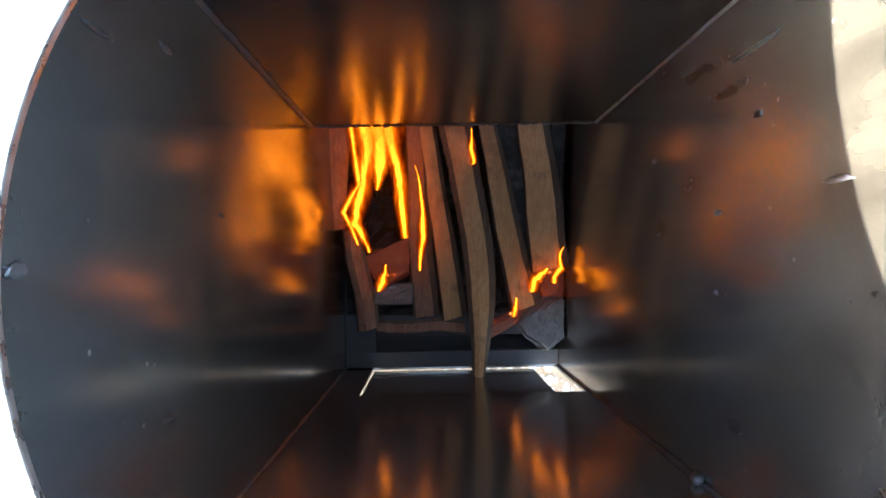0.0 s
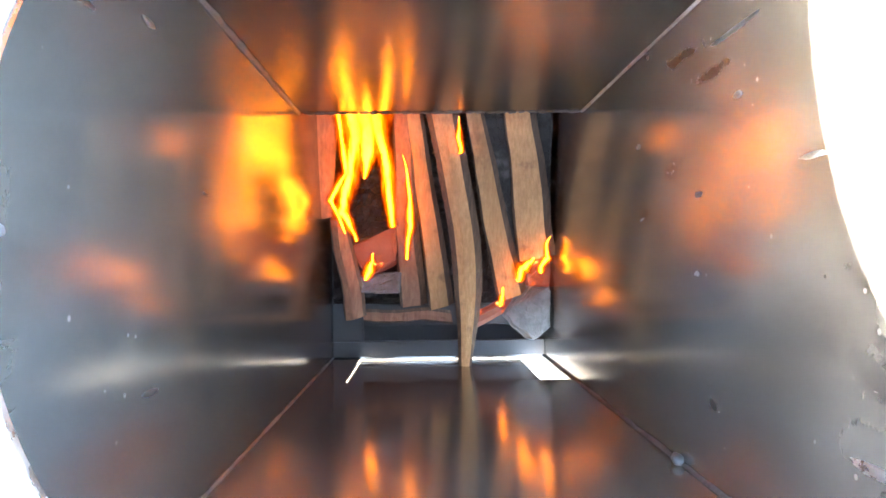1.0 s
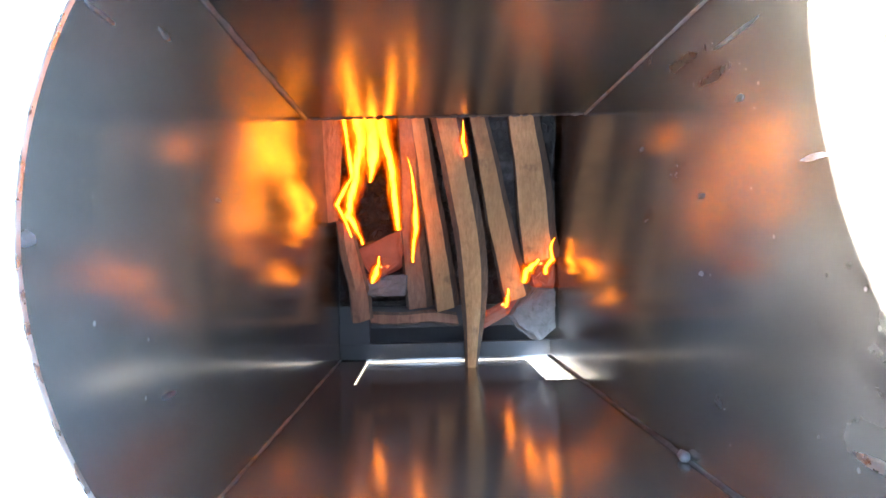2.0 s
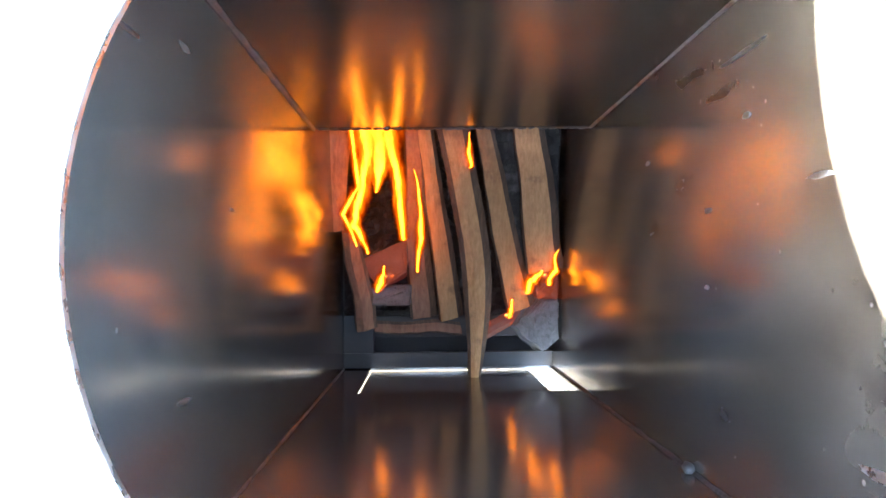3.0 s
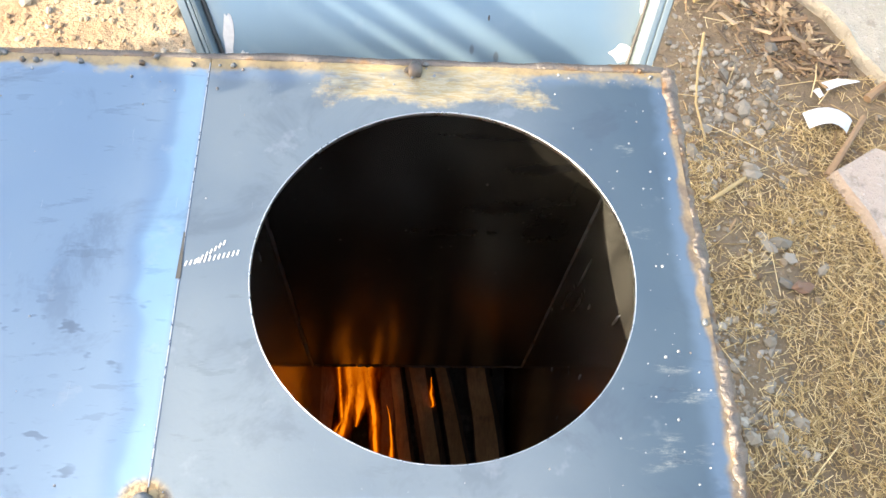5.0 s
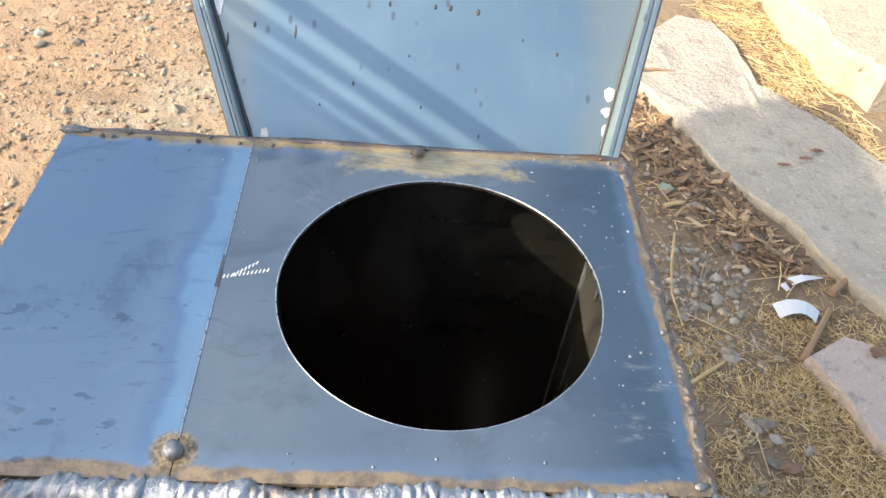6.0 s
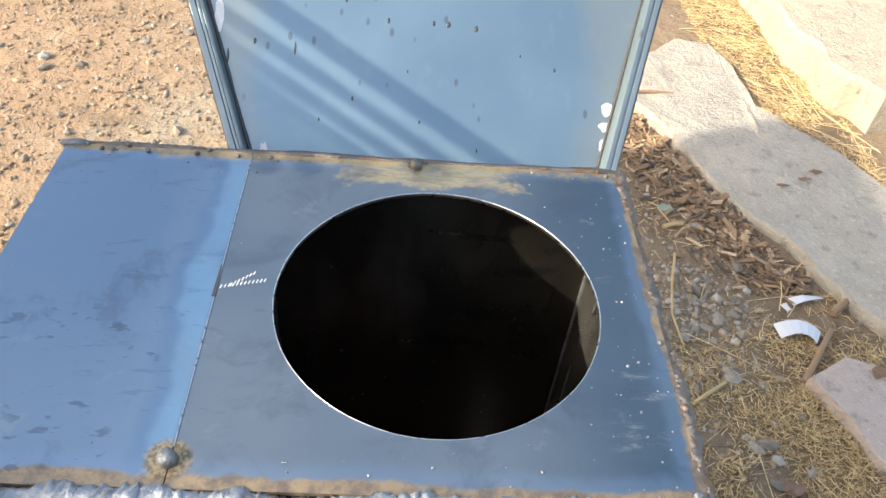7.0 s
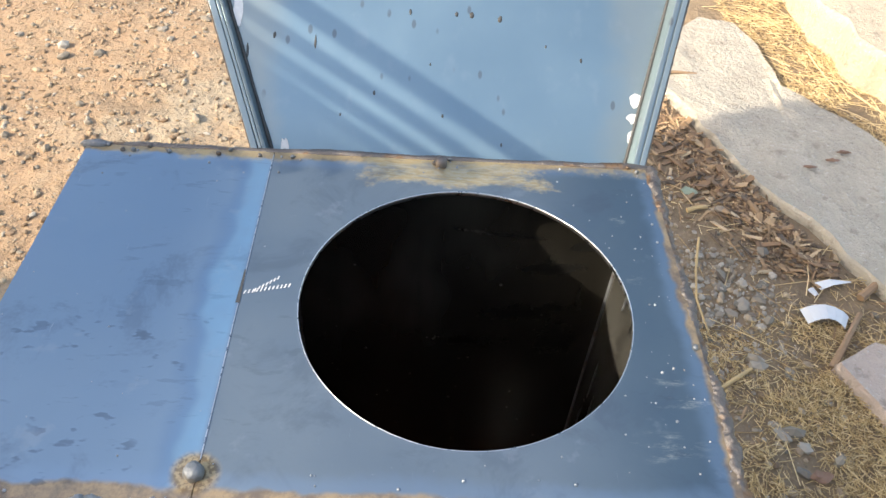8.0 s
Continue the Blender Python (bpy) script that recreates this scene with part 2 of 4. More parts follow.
def wood(name, light, dark, char=0.55):
    """Split firewood: long grain, a few dark streaks, far end darkened by scorch and painted shade."""
    n = Nodes(name)
    g = n.noise(60, 5, 0.65, v=n.scaled((5.0, 0.13, 5.0)))
    wide = n.noise(26, 3, 0.5, v=n.scaled((3.0, 0.25, 3.0)))
    base = n.mix(n.step(g, 0.30, 0.70, 0.0, 0.8), light, dark)
    base = n.mix(n.step(wide, 0.50, 0.66, 0, 0.45), base, dark)
    base = n.mix(n.math("MULTIPLY", n.random(), 0.35), base, dark)
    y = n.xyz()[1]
    # far end darkened: scorch, plus the back wall's shade put into the colour
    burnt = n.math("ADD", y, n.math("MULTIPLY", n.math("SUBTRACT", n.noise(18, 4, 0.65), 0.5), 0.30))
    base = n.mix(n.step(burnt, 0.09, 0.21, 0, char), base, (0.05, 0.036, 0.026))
    base = n.mix(n.step(n.noise(24, 4, 0.6), 0.56, 0.70, 0, char * 0.7), base, (0.04, 0.03, 0.024))
    return n.surface(base, 0.74, 0.0, n.bump(g, 0.6, 0.003))


def charcoal():
    n = Nodes("cracked_charred_wood")
    c = n.voronoi(150, n.scaled((1, 0.6, 1)), "DISTANCE_TO_EDGE")
    g = n.noise(90, 4)
    base = n.mix(g, (0.012, 0.011, 0.010), (0.05, 0.047, 0.043))
    base = n.mix(n.step(n.noise(26, 3), 0.56, 0.70, 0, 0.5), base, (0.16, 0.155, 0.15))
    return n.surface(base, 0.8, 0.0, n.bump(n.math("ADD", n.step(c, 0.0, 0.12), g), 0.6, 0.003))


def ember():
    """Burning wood: dull red crust, glowing where it is hottest."""
    n = Nodes("glowing_ember_wood")
    g = n.noise(34, 4, 0.6)
    base = n.mix(g, (0.09, 0.04, 0.028), (0.26, 0.13, 0.09))
    hot = n.step(n.noise(46, 3, 0.6), 0.60, 0.74)
    glow = n.ramp(hot, [(0.0, (0.30, 0.03, 0.01)), (0.6, (1.0, 0.14, 0.015)), (1.0, (1.0, 0.45, 0.08))])
    return n.surface(base, 0.85, 0.0, n.bump(g, 0.7, 0.004), glow, n.math("ADD", n.math("MULTIPLY", hot, 0.07), 0.003))


def ash():
    n = Nodes("flaky_grey_ash")
    g = n.noise(70, 5, 0.65)
    layers = n.noise(120, 3, v=n.scaled((1, 0.3, 2.5)))
    base = n.mix(g, (0.06, 0.06, 0.06), (0.27, 0.268, 0.265))
    base = n.mix(n.step(layers, 0.56, 0.70, 0, 0.5), base, (0.10, 0.10, 0.10))
    return n.surface(base, 0.95, 0.0, n.bump(n.math("ADD", layers, n.math("MULTIPLY", g, 0.6)), 0.9, 0.004))


def flame(name, power, stops, cover):
    """Gas flame: glows, see-through towards its ragged rim."""
    n = Nodes(name)
    u, v, w = n.xyz(n.coord.outputs["UV"])
    lick = n.noise(9, 4, 0.55, v=n.scaled((16, 3.2, 5)), distort=0.6)
    rim = n.math("SUBTRACT", 1.0, n.math("ABSOLUTE", n.math("SUBTRACT", n.math("MULTIPLY", u, 2.0), 1.0)))
    body = n.math("MULTIPLY", rim, n.math("ADD", n.math("MULTIPLY", n.math("SUBTRACT", lick, 0.5), 2.6), 1.25))
    tail = n.math("SUBTRACT", body, n.math("MULTIPLY", v, 0.10))
    e = n.t.nodes.new("ShaderNodeEmission")
    n.put(e.inputs[0], n.ramp(n.step(tail, 0.05, 0.95), stops))
    n.put(e.inputs[1], n.math("MULTIPLY", n.math("POWER", n.step(tail, 0.0, 1.1), 1.8), power))
    tr = n.t.nodes.new("ShaderNodeBsdfTransparent")
    mx = n.t.nodes.new("ShaderNodeMixShader")
    n.put(mx.inputs[0], n.step(tail, 0.05, 1.0, 0.0, cover))
    n.t.links.new(tr.outputs[0], mx.inputs[1])
    n.t.links.new(e.outputs[0], mx.inputs[2])
    n.t.links.new(mx.outputs[0], n.out.inputs[0])
    return n.mat


def dirt():
    n = Nodes("dry_gravelly_dirt")
    x, y, z = n.xyz()
    big = n.noise(1.7, 4, 0.6)
    mid = n.noise(11, 5, 0.65)
    fine = n.noise(95, 4, 0.7)
    orange = n.mix(mid, (0.25, 0.148, 0.082), (0.42, 0.295, 0.18))
    pale = n.mix(mid, (0.29, 0.222, 0.148), (0.46, 0.375, 0.26))
    left = n.mix(n.step(n.math("ADD", n.noise(2.6, 5, 0.7), n.math("MULTIPLY", n.math("ADD", x, 0.75), 0.28)), 0.38, 0.64), orange, pale)
    right = n.mix(mid, (0.15, 0.10, 0.06), (0.32, 0.235, 0.145))
    # soil before the air opening takes the darker colour to stand in for shade
    front_shade = n.math("MULTIPLY", n.step(y, 0.1, -0.12), n.step(x, -0.5, -0.2))
    base = n.mix(n.math("MAXIMUM", n.step(n.math("ADD", x, n.math("MULTIPLY", big, 0.5)), 0.2, 0.7), front_shade), left, right)
    base = n.mix(n.step(n.noise(3.2, 5, 0.7), 0.50, 0.66, 0, 0.6), base, n.mix(mid, (0.15, 0.10, 0.06), (0.30, 0.22, 0.14)))
    base = n.mix(n.step(fine, 0.55, 0.75, 0, 0.35), base, (0.50, 0.43, 0.33))
    base = n.mix(n.step(fine, 0.42, 0.30, 0, 0.5), base, (0.10, 0.075, 0.05))
    return n.surface(base, 0.95, 0.0, n.bump(n.math("ADD", n.math("MULTIPLY", fine, 0.5), n.math("MULTIPLY", mid, 2.5)), 0.8, 0.014))


def concrete(name, a, b):
    n = Nodes(name)
    m = n.noise(7, 6, 0.72)
    f = n.noise(70, 4, 0.7)
    base = n.mix(m, a, b)
    base = n.mix(n.step(f, 0.55, 0.72, 0, 0.4), base, (0.70, 0.67, 0.60))
    base = n.mix(n.step(n.noise(19, 5, 0.7), 0.54, 0.68, 0, 0.55), base, (0.22, 0.18, 0.135))
    base = n.mix(n.step(n.voronoi(120), 0.16, 0.08, 0, 0.35), base, (0.16, 0.15, 0.14))
    return n.surface(base, 0.92, 0.0, n.bump(n.math("ADD", f, n.math("MULTIPLY", m, 3)), 0.9, 0.010))


def pieces(name, stops, rough=0.9):
    n = Nodes(name)
    base = n.ramp(n.island(), stops)
    base = n.mix(n.noise(90, 3), base, n.mix(0.5, base, (0.2, 0.17, 0.13)))
    return n.surface(base, rough, 0.0, n.bump(n.noise(200, 3), 0.4, 0.002))


def plain(name, a, b, rough, scale=60):
    n = Nodes(name)
    m = n.noise(scale, 4)
    return n.surface(n.mix(m, a, b), rough, 0.0, n.bump(m, 0.3, 0.001))


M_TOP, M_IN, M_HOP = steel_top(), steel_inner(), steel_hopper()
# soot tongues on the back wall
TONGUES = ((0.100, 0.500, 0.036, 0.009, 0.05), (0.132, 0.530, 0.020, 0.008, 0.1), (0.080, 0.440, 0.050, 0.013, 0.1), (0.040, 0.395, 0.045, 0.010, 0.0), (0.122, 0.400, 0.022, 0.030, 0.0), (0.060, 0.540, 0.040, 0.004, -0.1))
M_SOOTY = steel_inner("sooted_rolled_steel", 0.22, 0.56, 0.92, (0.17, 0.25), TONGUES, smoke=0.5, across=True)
# hand smears and soot tongues on one wall
SMEARS = ((-0.020, 0.487, 0.006, 0.015, 0.45), (-0.045, 0.462, 0.004, 0.016, 0.7), (-0.056, 0.492, 0.009, 0.018, 0.5), (-0.043, 0.500, 0.004, 0.010, 0.8),
          (0.125, 0.235, 0.010, 0.040, 0.0), (0.112, 0.300, 0.007, 0.055, 0.1), (0.046, 0.282, 0.009, 0.018, 0.1), (0.005, 0.470, 0.003, 0.004, 0.0),
          (0.090, 0.345, 0.006, 0.045, 0.0), (0.020, 0.215, 0.008, 0.020, 0.1), (-0.095, 0.345, 0.005, 0.012, 0.3),
          (0.048, 0.535, 0.010, 0.012, 0.0), (0.022, 0.548, 0.011, 0.013, 0.0), (-0.006, 0.553, 0.013, 0.014, 0.2), (0.062, 0.515, 0.006, 0.026, 0.3), (0.086, 0.520, 0.006, 0.030, 0.2))
M_SMEARED = steel_inner("smeared_rolled_steel", 0.34, 0.66, 0.5, (0.13, 0.20), SMEARS, 0.75)
M_BEAD = weld_metal("silvery_weld_bead", (0.20, 0.22, 0.25), (0.46, 0.475, 0.50), 0.55)
M_BEAD_DARK = weld_metal("browned_weld_bead", (0.10, 0.088, 0.08), (0.23, 0.205, 0.19), 0.7)
M_NUB = weld_metal("smooth_grey_weld_metal", (0.13, 0.14, 0.15), (0.27, 0.28, 0.29), 0.15)
M_EDGE, M_DARK = bare_edge(), dark_steel()
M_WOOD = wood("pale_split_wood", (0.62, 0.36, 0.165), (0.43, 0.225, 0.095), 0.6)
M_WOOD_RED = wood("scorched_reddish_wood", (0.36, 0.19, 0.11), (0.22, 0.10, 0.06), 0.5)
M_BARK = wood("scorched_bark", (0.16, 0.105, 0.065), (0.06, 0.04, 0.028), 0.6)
M_CHAR, M_EMBER, M_ASH = charcoal(), ember(), ash()
M_FLAME = flame("burning_gas", 0.050, ((0.0, (1.0, 0.02, 0.0)), (0.45, (1.0, 0.07, 0.001)), (1.0, (1.0, 0.17, 0.006))), 0.55)
M_CORE = flame("white_hot_gas", 0.42, ((0.0, (1.0, 0.05, 0.0)), (0.5, (1.0, 0.14, 0.003)), (1.0, (1.0, 0.28, 0.018))), 0.92)
M_DIRT = dirt()
M_SLAB = concrete("weathered_concrete", (0.27, 0.235, 0.185), (0.56, 0.505, 0.41))
M_BLOCK = concrete("pale_limestone_block", (0.34, 0.28, 0.20), (0.54, 0.46, 0.35))
M_PINK = concrete("pinkish_paving_concrete", (0.44, 0.35, 0.29), (0.54, 0.44, 0.37))
M_STONE = pieces("mixed_pebbles", [(0.0, (0.15, 0.135, 0.115)), (0.35, (0.28, 0.23, 0.17)), (0.75, (0.36, 0.315, 0.255)), (1.0, (0.50, 0.455, 0.385))])
M_CRUMB = pieces("dirt_crumbs", [(0.0, (0.19, 0.11, 0.06)), (0.5, (0.32, 0.215, 0.125)), (1.0, (0.46, 0.36, 0.24))])
M_STRAW = pieces("dry_straw", [(0.0, (0.27, 0.16, 0.06)), (0.5, (0.66, 0.46, 0.20)), (1.0, (0.90, 0.71, 0.40))], 0.7)
M_CHIP = pieces("bark_and_wood_chips", [(0.0, (0.07, 0.045, 0.03)), (0.45, (0.25, 0.14, 0.07)), (0.85, (0.42, 0.27, 0.14)), (1.0, (0.62, 0.46, 0.28))])
M_PAPER = plain("white_paper", (0.58, 0.585, 0.59), (0.66, 0.665, 0.67), 0.8)
M_CHALK = plain("white_chalk", (0.40, 0.42, 0.44), (0.66, 0.67, 0.68), 0.95, 700)
M_GRIND = plain("freshly_ground_steel", (0.52, 0.53, 0.53), (0.76, 0.76, 0.75), 0.45, 300)
M_TWIG = plain("dry_brown_twig", (0.22, 0.13, 0.075), (0.36, 0.24, 0.14), 0.9)
M_PLASTER = plain("rough_plaster", (0.50, 0.46, 0.40), (0.60, 0.56, 0.49), 0.95, 3)
M_LEAF = plain("dry_leaf", (0.16, 0.09, 0.06), (0.28, 0.16, 0.10), 0.8)
M_GREEN = plain("dull_green_shard", (0.22, 0.26, 0.18), (0.30, 0.34, 0.24), 0.6)


# ---------------------------------------------------------------- mesh helpers
def mesh(name, bm, material, smooth=False):
    bmesh.ops.recalc_face_normals(bm, faces=bm.faces)
    me = bpy.data.meshes.new(name)
    bm.to_mesh(me)
    bm.free()
    me.materials.append(material)
    if smooth:
        for p in me.polygons:
            p.use_smooth = True
    return me


def part(name, bm, material, parent, label="", smooth=False):
    ob = new(name, mesh(name, bm, material, smooth))
    ob.parent = parent
    return tagged(ob, label)


def thing(name, bm, material, label, category, group="", kind="", smooth=False):
    return tagged(new(name, mesh(name, bm, material, smooth)), label, category, group, kind)


def empty(name, label, category, at=(0, 0, 0)):
    ob = new(name)
    ob.empty_display_size = 0.05
    return tagged(ob, label, category)


def hull_prism(low, high, bevel=0.0):
    """A prism between two rings of the same count."""
    bm = bmesh.new()
    a = [bm.verts.new(p) for p in low]
    b = [bm.verts.new(p) for p in high]
    k = len(a)
    for i in range(k):
        bm.faces.new((a[i], a[(i + 1) % k], b[(i + 1) % k], b[i]))
    bm.faces.new(a[::-1])
    bm.faces.new(b)
    if bevel:
        bmesh.ops.bevel(bm, geom=bm.edges[:], offset=bevel, segments=2, affect="EDGES", profile=0.6)
    return bm


def box(x0, x1, y0, y1, z0, z1, bevel=0.0006):
    ring = [(x0, y0), (x1, y0), (x1, y1), (x0, y1)]
    return hull_prism([(x, y, z0) for x, y in ring], [(x, y, z1) for x, y in ring], bevel)


def tube(points, radii, sides=10, squash=1.0, seed=0, rough=0.0):
    """A tube along points with a radius for each, closed, with uneven skin."""
    rnd = random.Random(seed)
    bm = bmesh.new()
    rings = []
    for i, p in enumerate(points):
        p = Vector(p)
        d = (Vector(points[min(i + 1, len(points) - 1)]) - Vector(points[max(i - 1, 0)])).normalized()
        side = d.cross(Vector((0, 0, 1)) if abs(d.z) < 0.9 else Vector((1, 0, 0))).normalized()
        up = side.cross(d)
        ring = []
        for k in range(sides):
            a = 2 * math.pi * k / sides
            r = radii[i] * (1 + rough * (rnd.random() - 0.5) * 2)
            ring.append(bm.verts.new(p + side * math.cos(a) * r + up * math.sin(a) * r * squash))
        rings.append(ring)
    for a, b in zip(rings, rings[1:]):
        for k in range(sides):
            bm.faces.new((a[k], a[(k + 1) % sides], b[(k + 1) % sides], b[k]))
    bm.faces.new(rings[0][::-1])
    bm.faces.new(rings[-1])
    return bm


def weld(p0, p1, r, seed, ripple=0.0042, squash=0.8, wild=0.0):
    """A hand-laid weld: overlapping ripples, uneven width and height."""
    rnd = random.Random(seed)
    p0, p1 = Vector(p0), Vector(p1)
    n = max(8, int((p1 - p0).length / 0.0014))
    pts, rad = [], []
    for i in range(n + 1):
        s = i / n
        t = s * (p1 - p0).length
        wav = noise.noise(Vector((t * 45, seed * 7.1, 0)))
        big = noise.noise(Vector((t * 14, seed * 3.3, 5)))
        pts.append(p0.lerp(p1, s) + Vector((wav * r * 0.25, wav * r * 0.25, big * r * 0.3)))
        saw = (t / ripple) % 1.0
        rad.append(r * (0.82 + 0.30 * wav + 0.35 * big + 0.20 * math.sqrt(max(0, 1 - (2 * saw - 1) ** 2))))
    bm = tube(pts, rad, 9 if not wild else 14, squash, seed, 0.08)
    if wild:
        for v in bm.verts:
            q = v.co * 300
            f = Vector((noise.noise(v.co * 95), noise.noise(v.co * 95 + Vector((3, 0, 0))), noise.noise(v.co * 95 + Vector((0, 3, 0)))))
            v.co += f * r * 0.30
            v.co += Vector((noise.noise(q), noise.noise(q + Vector((7, 0, 0))), noise.noise(q + Vector((0, 7, 0))) * 0.8)) * r * wild
            v.co.z += r * 0.10 * noise.cell(v.co * 260)
    return bm


def lump(p, size, seed, rough=0.3, cuts=2, flat=1.0):
    """A rounded uneven lump."""
    bm = bmesh.new()
    bmesh.ops.create_icosphere(bm, subdivisions=cuts, radius=1.0)
    for v in bm.verts:
        k = 1 + rough * noise.noise(v.co * 1.7 + Vector((seed * 3.7, seed * 1.3, seed)))
        k += 0.4 * rough * noise.noise(v.co * 4.5 + Vector((seed, seed * 5.1, 0)))
        v.co = Vector(p) + Vector((v.co.x * size[0], v.co.y * size[1], v.co.z * size[2])) * k
    return bm


# ---------------------------------------------------------------- ground
def axis(lo, hi, a, b, step, far):
    near = list(np.arange(a, b + step / 2, step))
    left = [a - (a - lo) * (i / far) ** 2.2 for i in range(far, 0, -1)]
    right = [b + (hi - b) * (i / far) ** 2.2 for i in range(1, far + 1)]
    return left + near + right


def height(x, y):
    """Height of the ground's uneven skin above its mean level."""
    d = max(0.0, 1 - math.hypot(x, y) / 14)
    h = 0.018 * noise.noise(Vector((x * 1.6, y * 1.6, 0))) + 0.008 * noise.noise(Vector((x * 7, y * 7, 3)))
    h += 0.004 * noise.noise(Vector((x * 24, y * 24, 8)))
    keep = min(1.0, max(0.0, (max(abs(x + 0.05) - 0.22, abs(y - 0.04) - 0.2)) * 5))
    return h * d * keep


def ground():
    xs, ys = axis(-60, 60, -2.2, 2.4, 0.05, 14), axis(-60, 60, -0.9, 4.4, 0.05, 14)
    bm = bmesh.new()
    grid = [[bm.verts.new((x, y, GROUND + height(x, y))) for y in ys] for x in xs]
    for a, b in zip(grid, grid[1:]):
        for j in range(len(ys) - 1):
            bm.faces.new((a[j], b[j], b[j + 1], a[j + 1]))
    return thing("ground", bm, M_DIRT, "dry gravelly dirt yard, orange-brown and straw-strewn", "ground", kind="structure", smooth=True)


ground()
# unseen wall, added so that its shade lies over the straw beside the stove
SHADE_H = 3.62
thing("shade_wall_west", hull_prism([(-4.25, -9, GROUND - 0.1), (-4.0, -9, GROUND - 0.1), (-4.0, -0.30, GROUND - 0.1), (-4.25, -0.30, GROUND - 0.1)],
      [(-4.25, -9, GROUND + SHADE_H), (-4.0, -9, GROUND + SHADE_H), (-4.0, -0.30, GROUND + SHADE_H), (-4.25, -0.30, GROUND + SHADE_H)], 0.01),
      M_PLASTER, "unseen plain plastered wall, added to shade the straw", "wall", kind="structure")


# unseen low wall, added to keep sky and sun off the ground at the air opening
thing("shade_wall_south", hull_prism([(-1.6, -1.22, GROUND - 0.1), (1.5, -1.22, GROUND - 0.1), (1.5, -1.02, GROUND - 0.1), (-1.6, -1.02, GROUND - 0.1)],
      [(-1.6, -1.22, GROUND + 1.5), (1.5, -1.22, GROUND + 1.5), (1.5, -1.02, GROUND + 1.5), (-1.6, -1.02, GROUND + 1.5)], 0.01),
      M_PLASTER, "unseen low plastered wall, added to dim the ground at the air opening", "wall", kind="structure")


# unseen pole rack, added so that its rails throw the stripes on the funnel
rack = empty("stripe_shadow_rack", "unseen rack of thin level poles, added to cast stripes", "rack")
_s, _h = _d, Vector((0.434, -0.901, 0)).normalized()
ends = []
for x0, r in ((-0.046, 0.0048), (-0.021, 0.0048), (0.018, 0.0050), (0.050, 0.0052), (0.090, 0.0060), (0.146, 0.0090)):
    p = Vector((x0, 0.20, 0.524)) - Vector((-1.291, 0.555, 0.555)) * 0.03
    p = p + _s * ((0.95 - p.z) / _s.z)
    q = p - _h * 0.52
    part("pole", tube([p, p.lerp(q, 0.5), q], [r, r, r], 8), M_TWIG, rack)
    ends.append((p, q))
for k in (0.66, 0.96):
    a, b = ends[0][0].lerp(ends[0][1], k) - Vector((0.45, 0, 0)), ends[-1][0].lerp(ends[-1][1], k) + Vector((0.15, 0, 0))
    part("crossbar", tube([a - Vector((0, 0, 0.028)), b - Vector((0, 0, 0.028))], [0.018, 0.018], 8), M_TWIG, rack)
    part("post", tube([(a.x, a.y, GROUND - 0.1), (a.x, a.y, 0.94)], [0.025, 0.022], 8), M_TWIG, rack)


# ---------------------------------------------------------------- stove
stove = empty("stove", "unpainted welded blue steel box stove with round pot hole", "stove")


def top_sheet():
    """The holed sheet: outline a skewed rectangle, a round cut through it."""
    cx, cy, r = HOLE
    corners = [(-0.1222, YF - T), (XR + T, YF - T), (XR + T, YB + T), (-0.1262, YB + T)]
    angles = sorted([2 * math.pi * i / 192 for i in range(192)] + [math.atan2(y - cy, x - cx) % (2 * math.pi) for x, y in corners])

    def rim(a):
        d = (math.cos(a), math.sin(a))
        best = 9
        for (x0, y0), (x1, y1) in zip(corners, corners[1:] + corners[:1]):
            ex, ey = x1 - x0, y1 - y0
            det = d[0] * -ey + d[1] * ex
            if abs(det) < 1e-9:
                continue
            k = ((x0 - cx) * -ey + (y0 - cy) * ex) / det
            s = (d[0] * (y0 - cy) - d[1] * (x0 - cx)) / det
            if k > 0 and -1e-6 <= s <= 1 + 1e-6:
                best = min(best, k)
        return cx + d[0] * best, cy + d[1] * best

    bm = bmesh.new()
    rows = []
    for a in angles:
        w = 1 + 0.0035 * noise.noise(Vector((math.cos(a) * 3, math.sin(a) * 3, 2)))
        ix, iy = cx + math.cos(a) * r * w, cy + math.sin(a) * r * w
        ox, oy = rim(a)
        rows.append([bm.verts.new((*p, z)) for p, z in (((ix, iy), TOP - T), ((ix, iy), TOP), ((ox, oy), TOP), ((ox, oy), TOP - T))])
    for p, q in zip(rows, rows[1:] + rows[:1]):
        for i in range(4):
            j = (i + 1) % 4
            bm.faces.new((p[i], q[i], q[j], p[j]))
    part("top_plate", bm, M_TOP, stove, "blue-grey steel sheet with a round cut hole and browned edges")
    # bright cut rim, just inside the hole
    bm = bmesh.new()
    k = 192
    ring = []
    for i in range(k):
        a = 2 * math.pi * i / k
        w = r * (1 + 0.0035 * noise.noise(Vector((math.cos(a) * 3, math.sin(a) * 3, 2))))
        ring.append([bm.verts.new((cx + math.cos(a) * (w + dr), cy + math.sin(a) * (w + dr), z)) for dr, z in ((-0.0002, TOP - T - 0.0002), (-0.0004, TOP - 0.0003), (-0.0001, TOP + 0.0002), (0.0003, TOP + 0.0002), (0.0003, TOP - T - 0.0002))])
    for p, q in zip(ring, ring[1:] + ring[:1]):
        for i in range(5):
            bm.faces.new((p[i], q[i], q[(i + 1) % 5], p[(i + 1) % 5]))
    part("hole_rim", bm, M_EDGE, stove, "bright cut steel edge", smooth=True)


top_sheet()
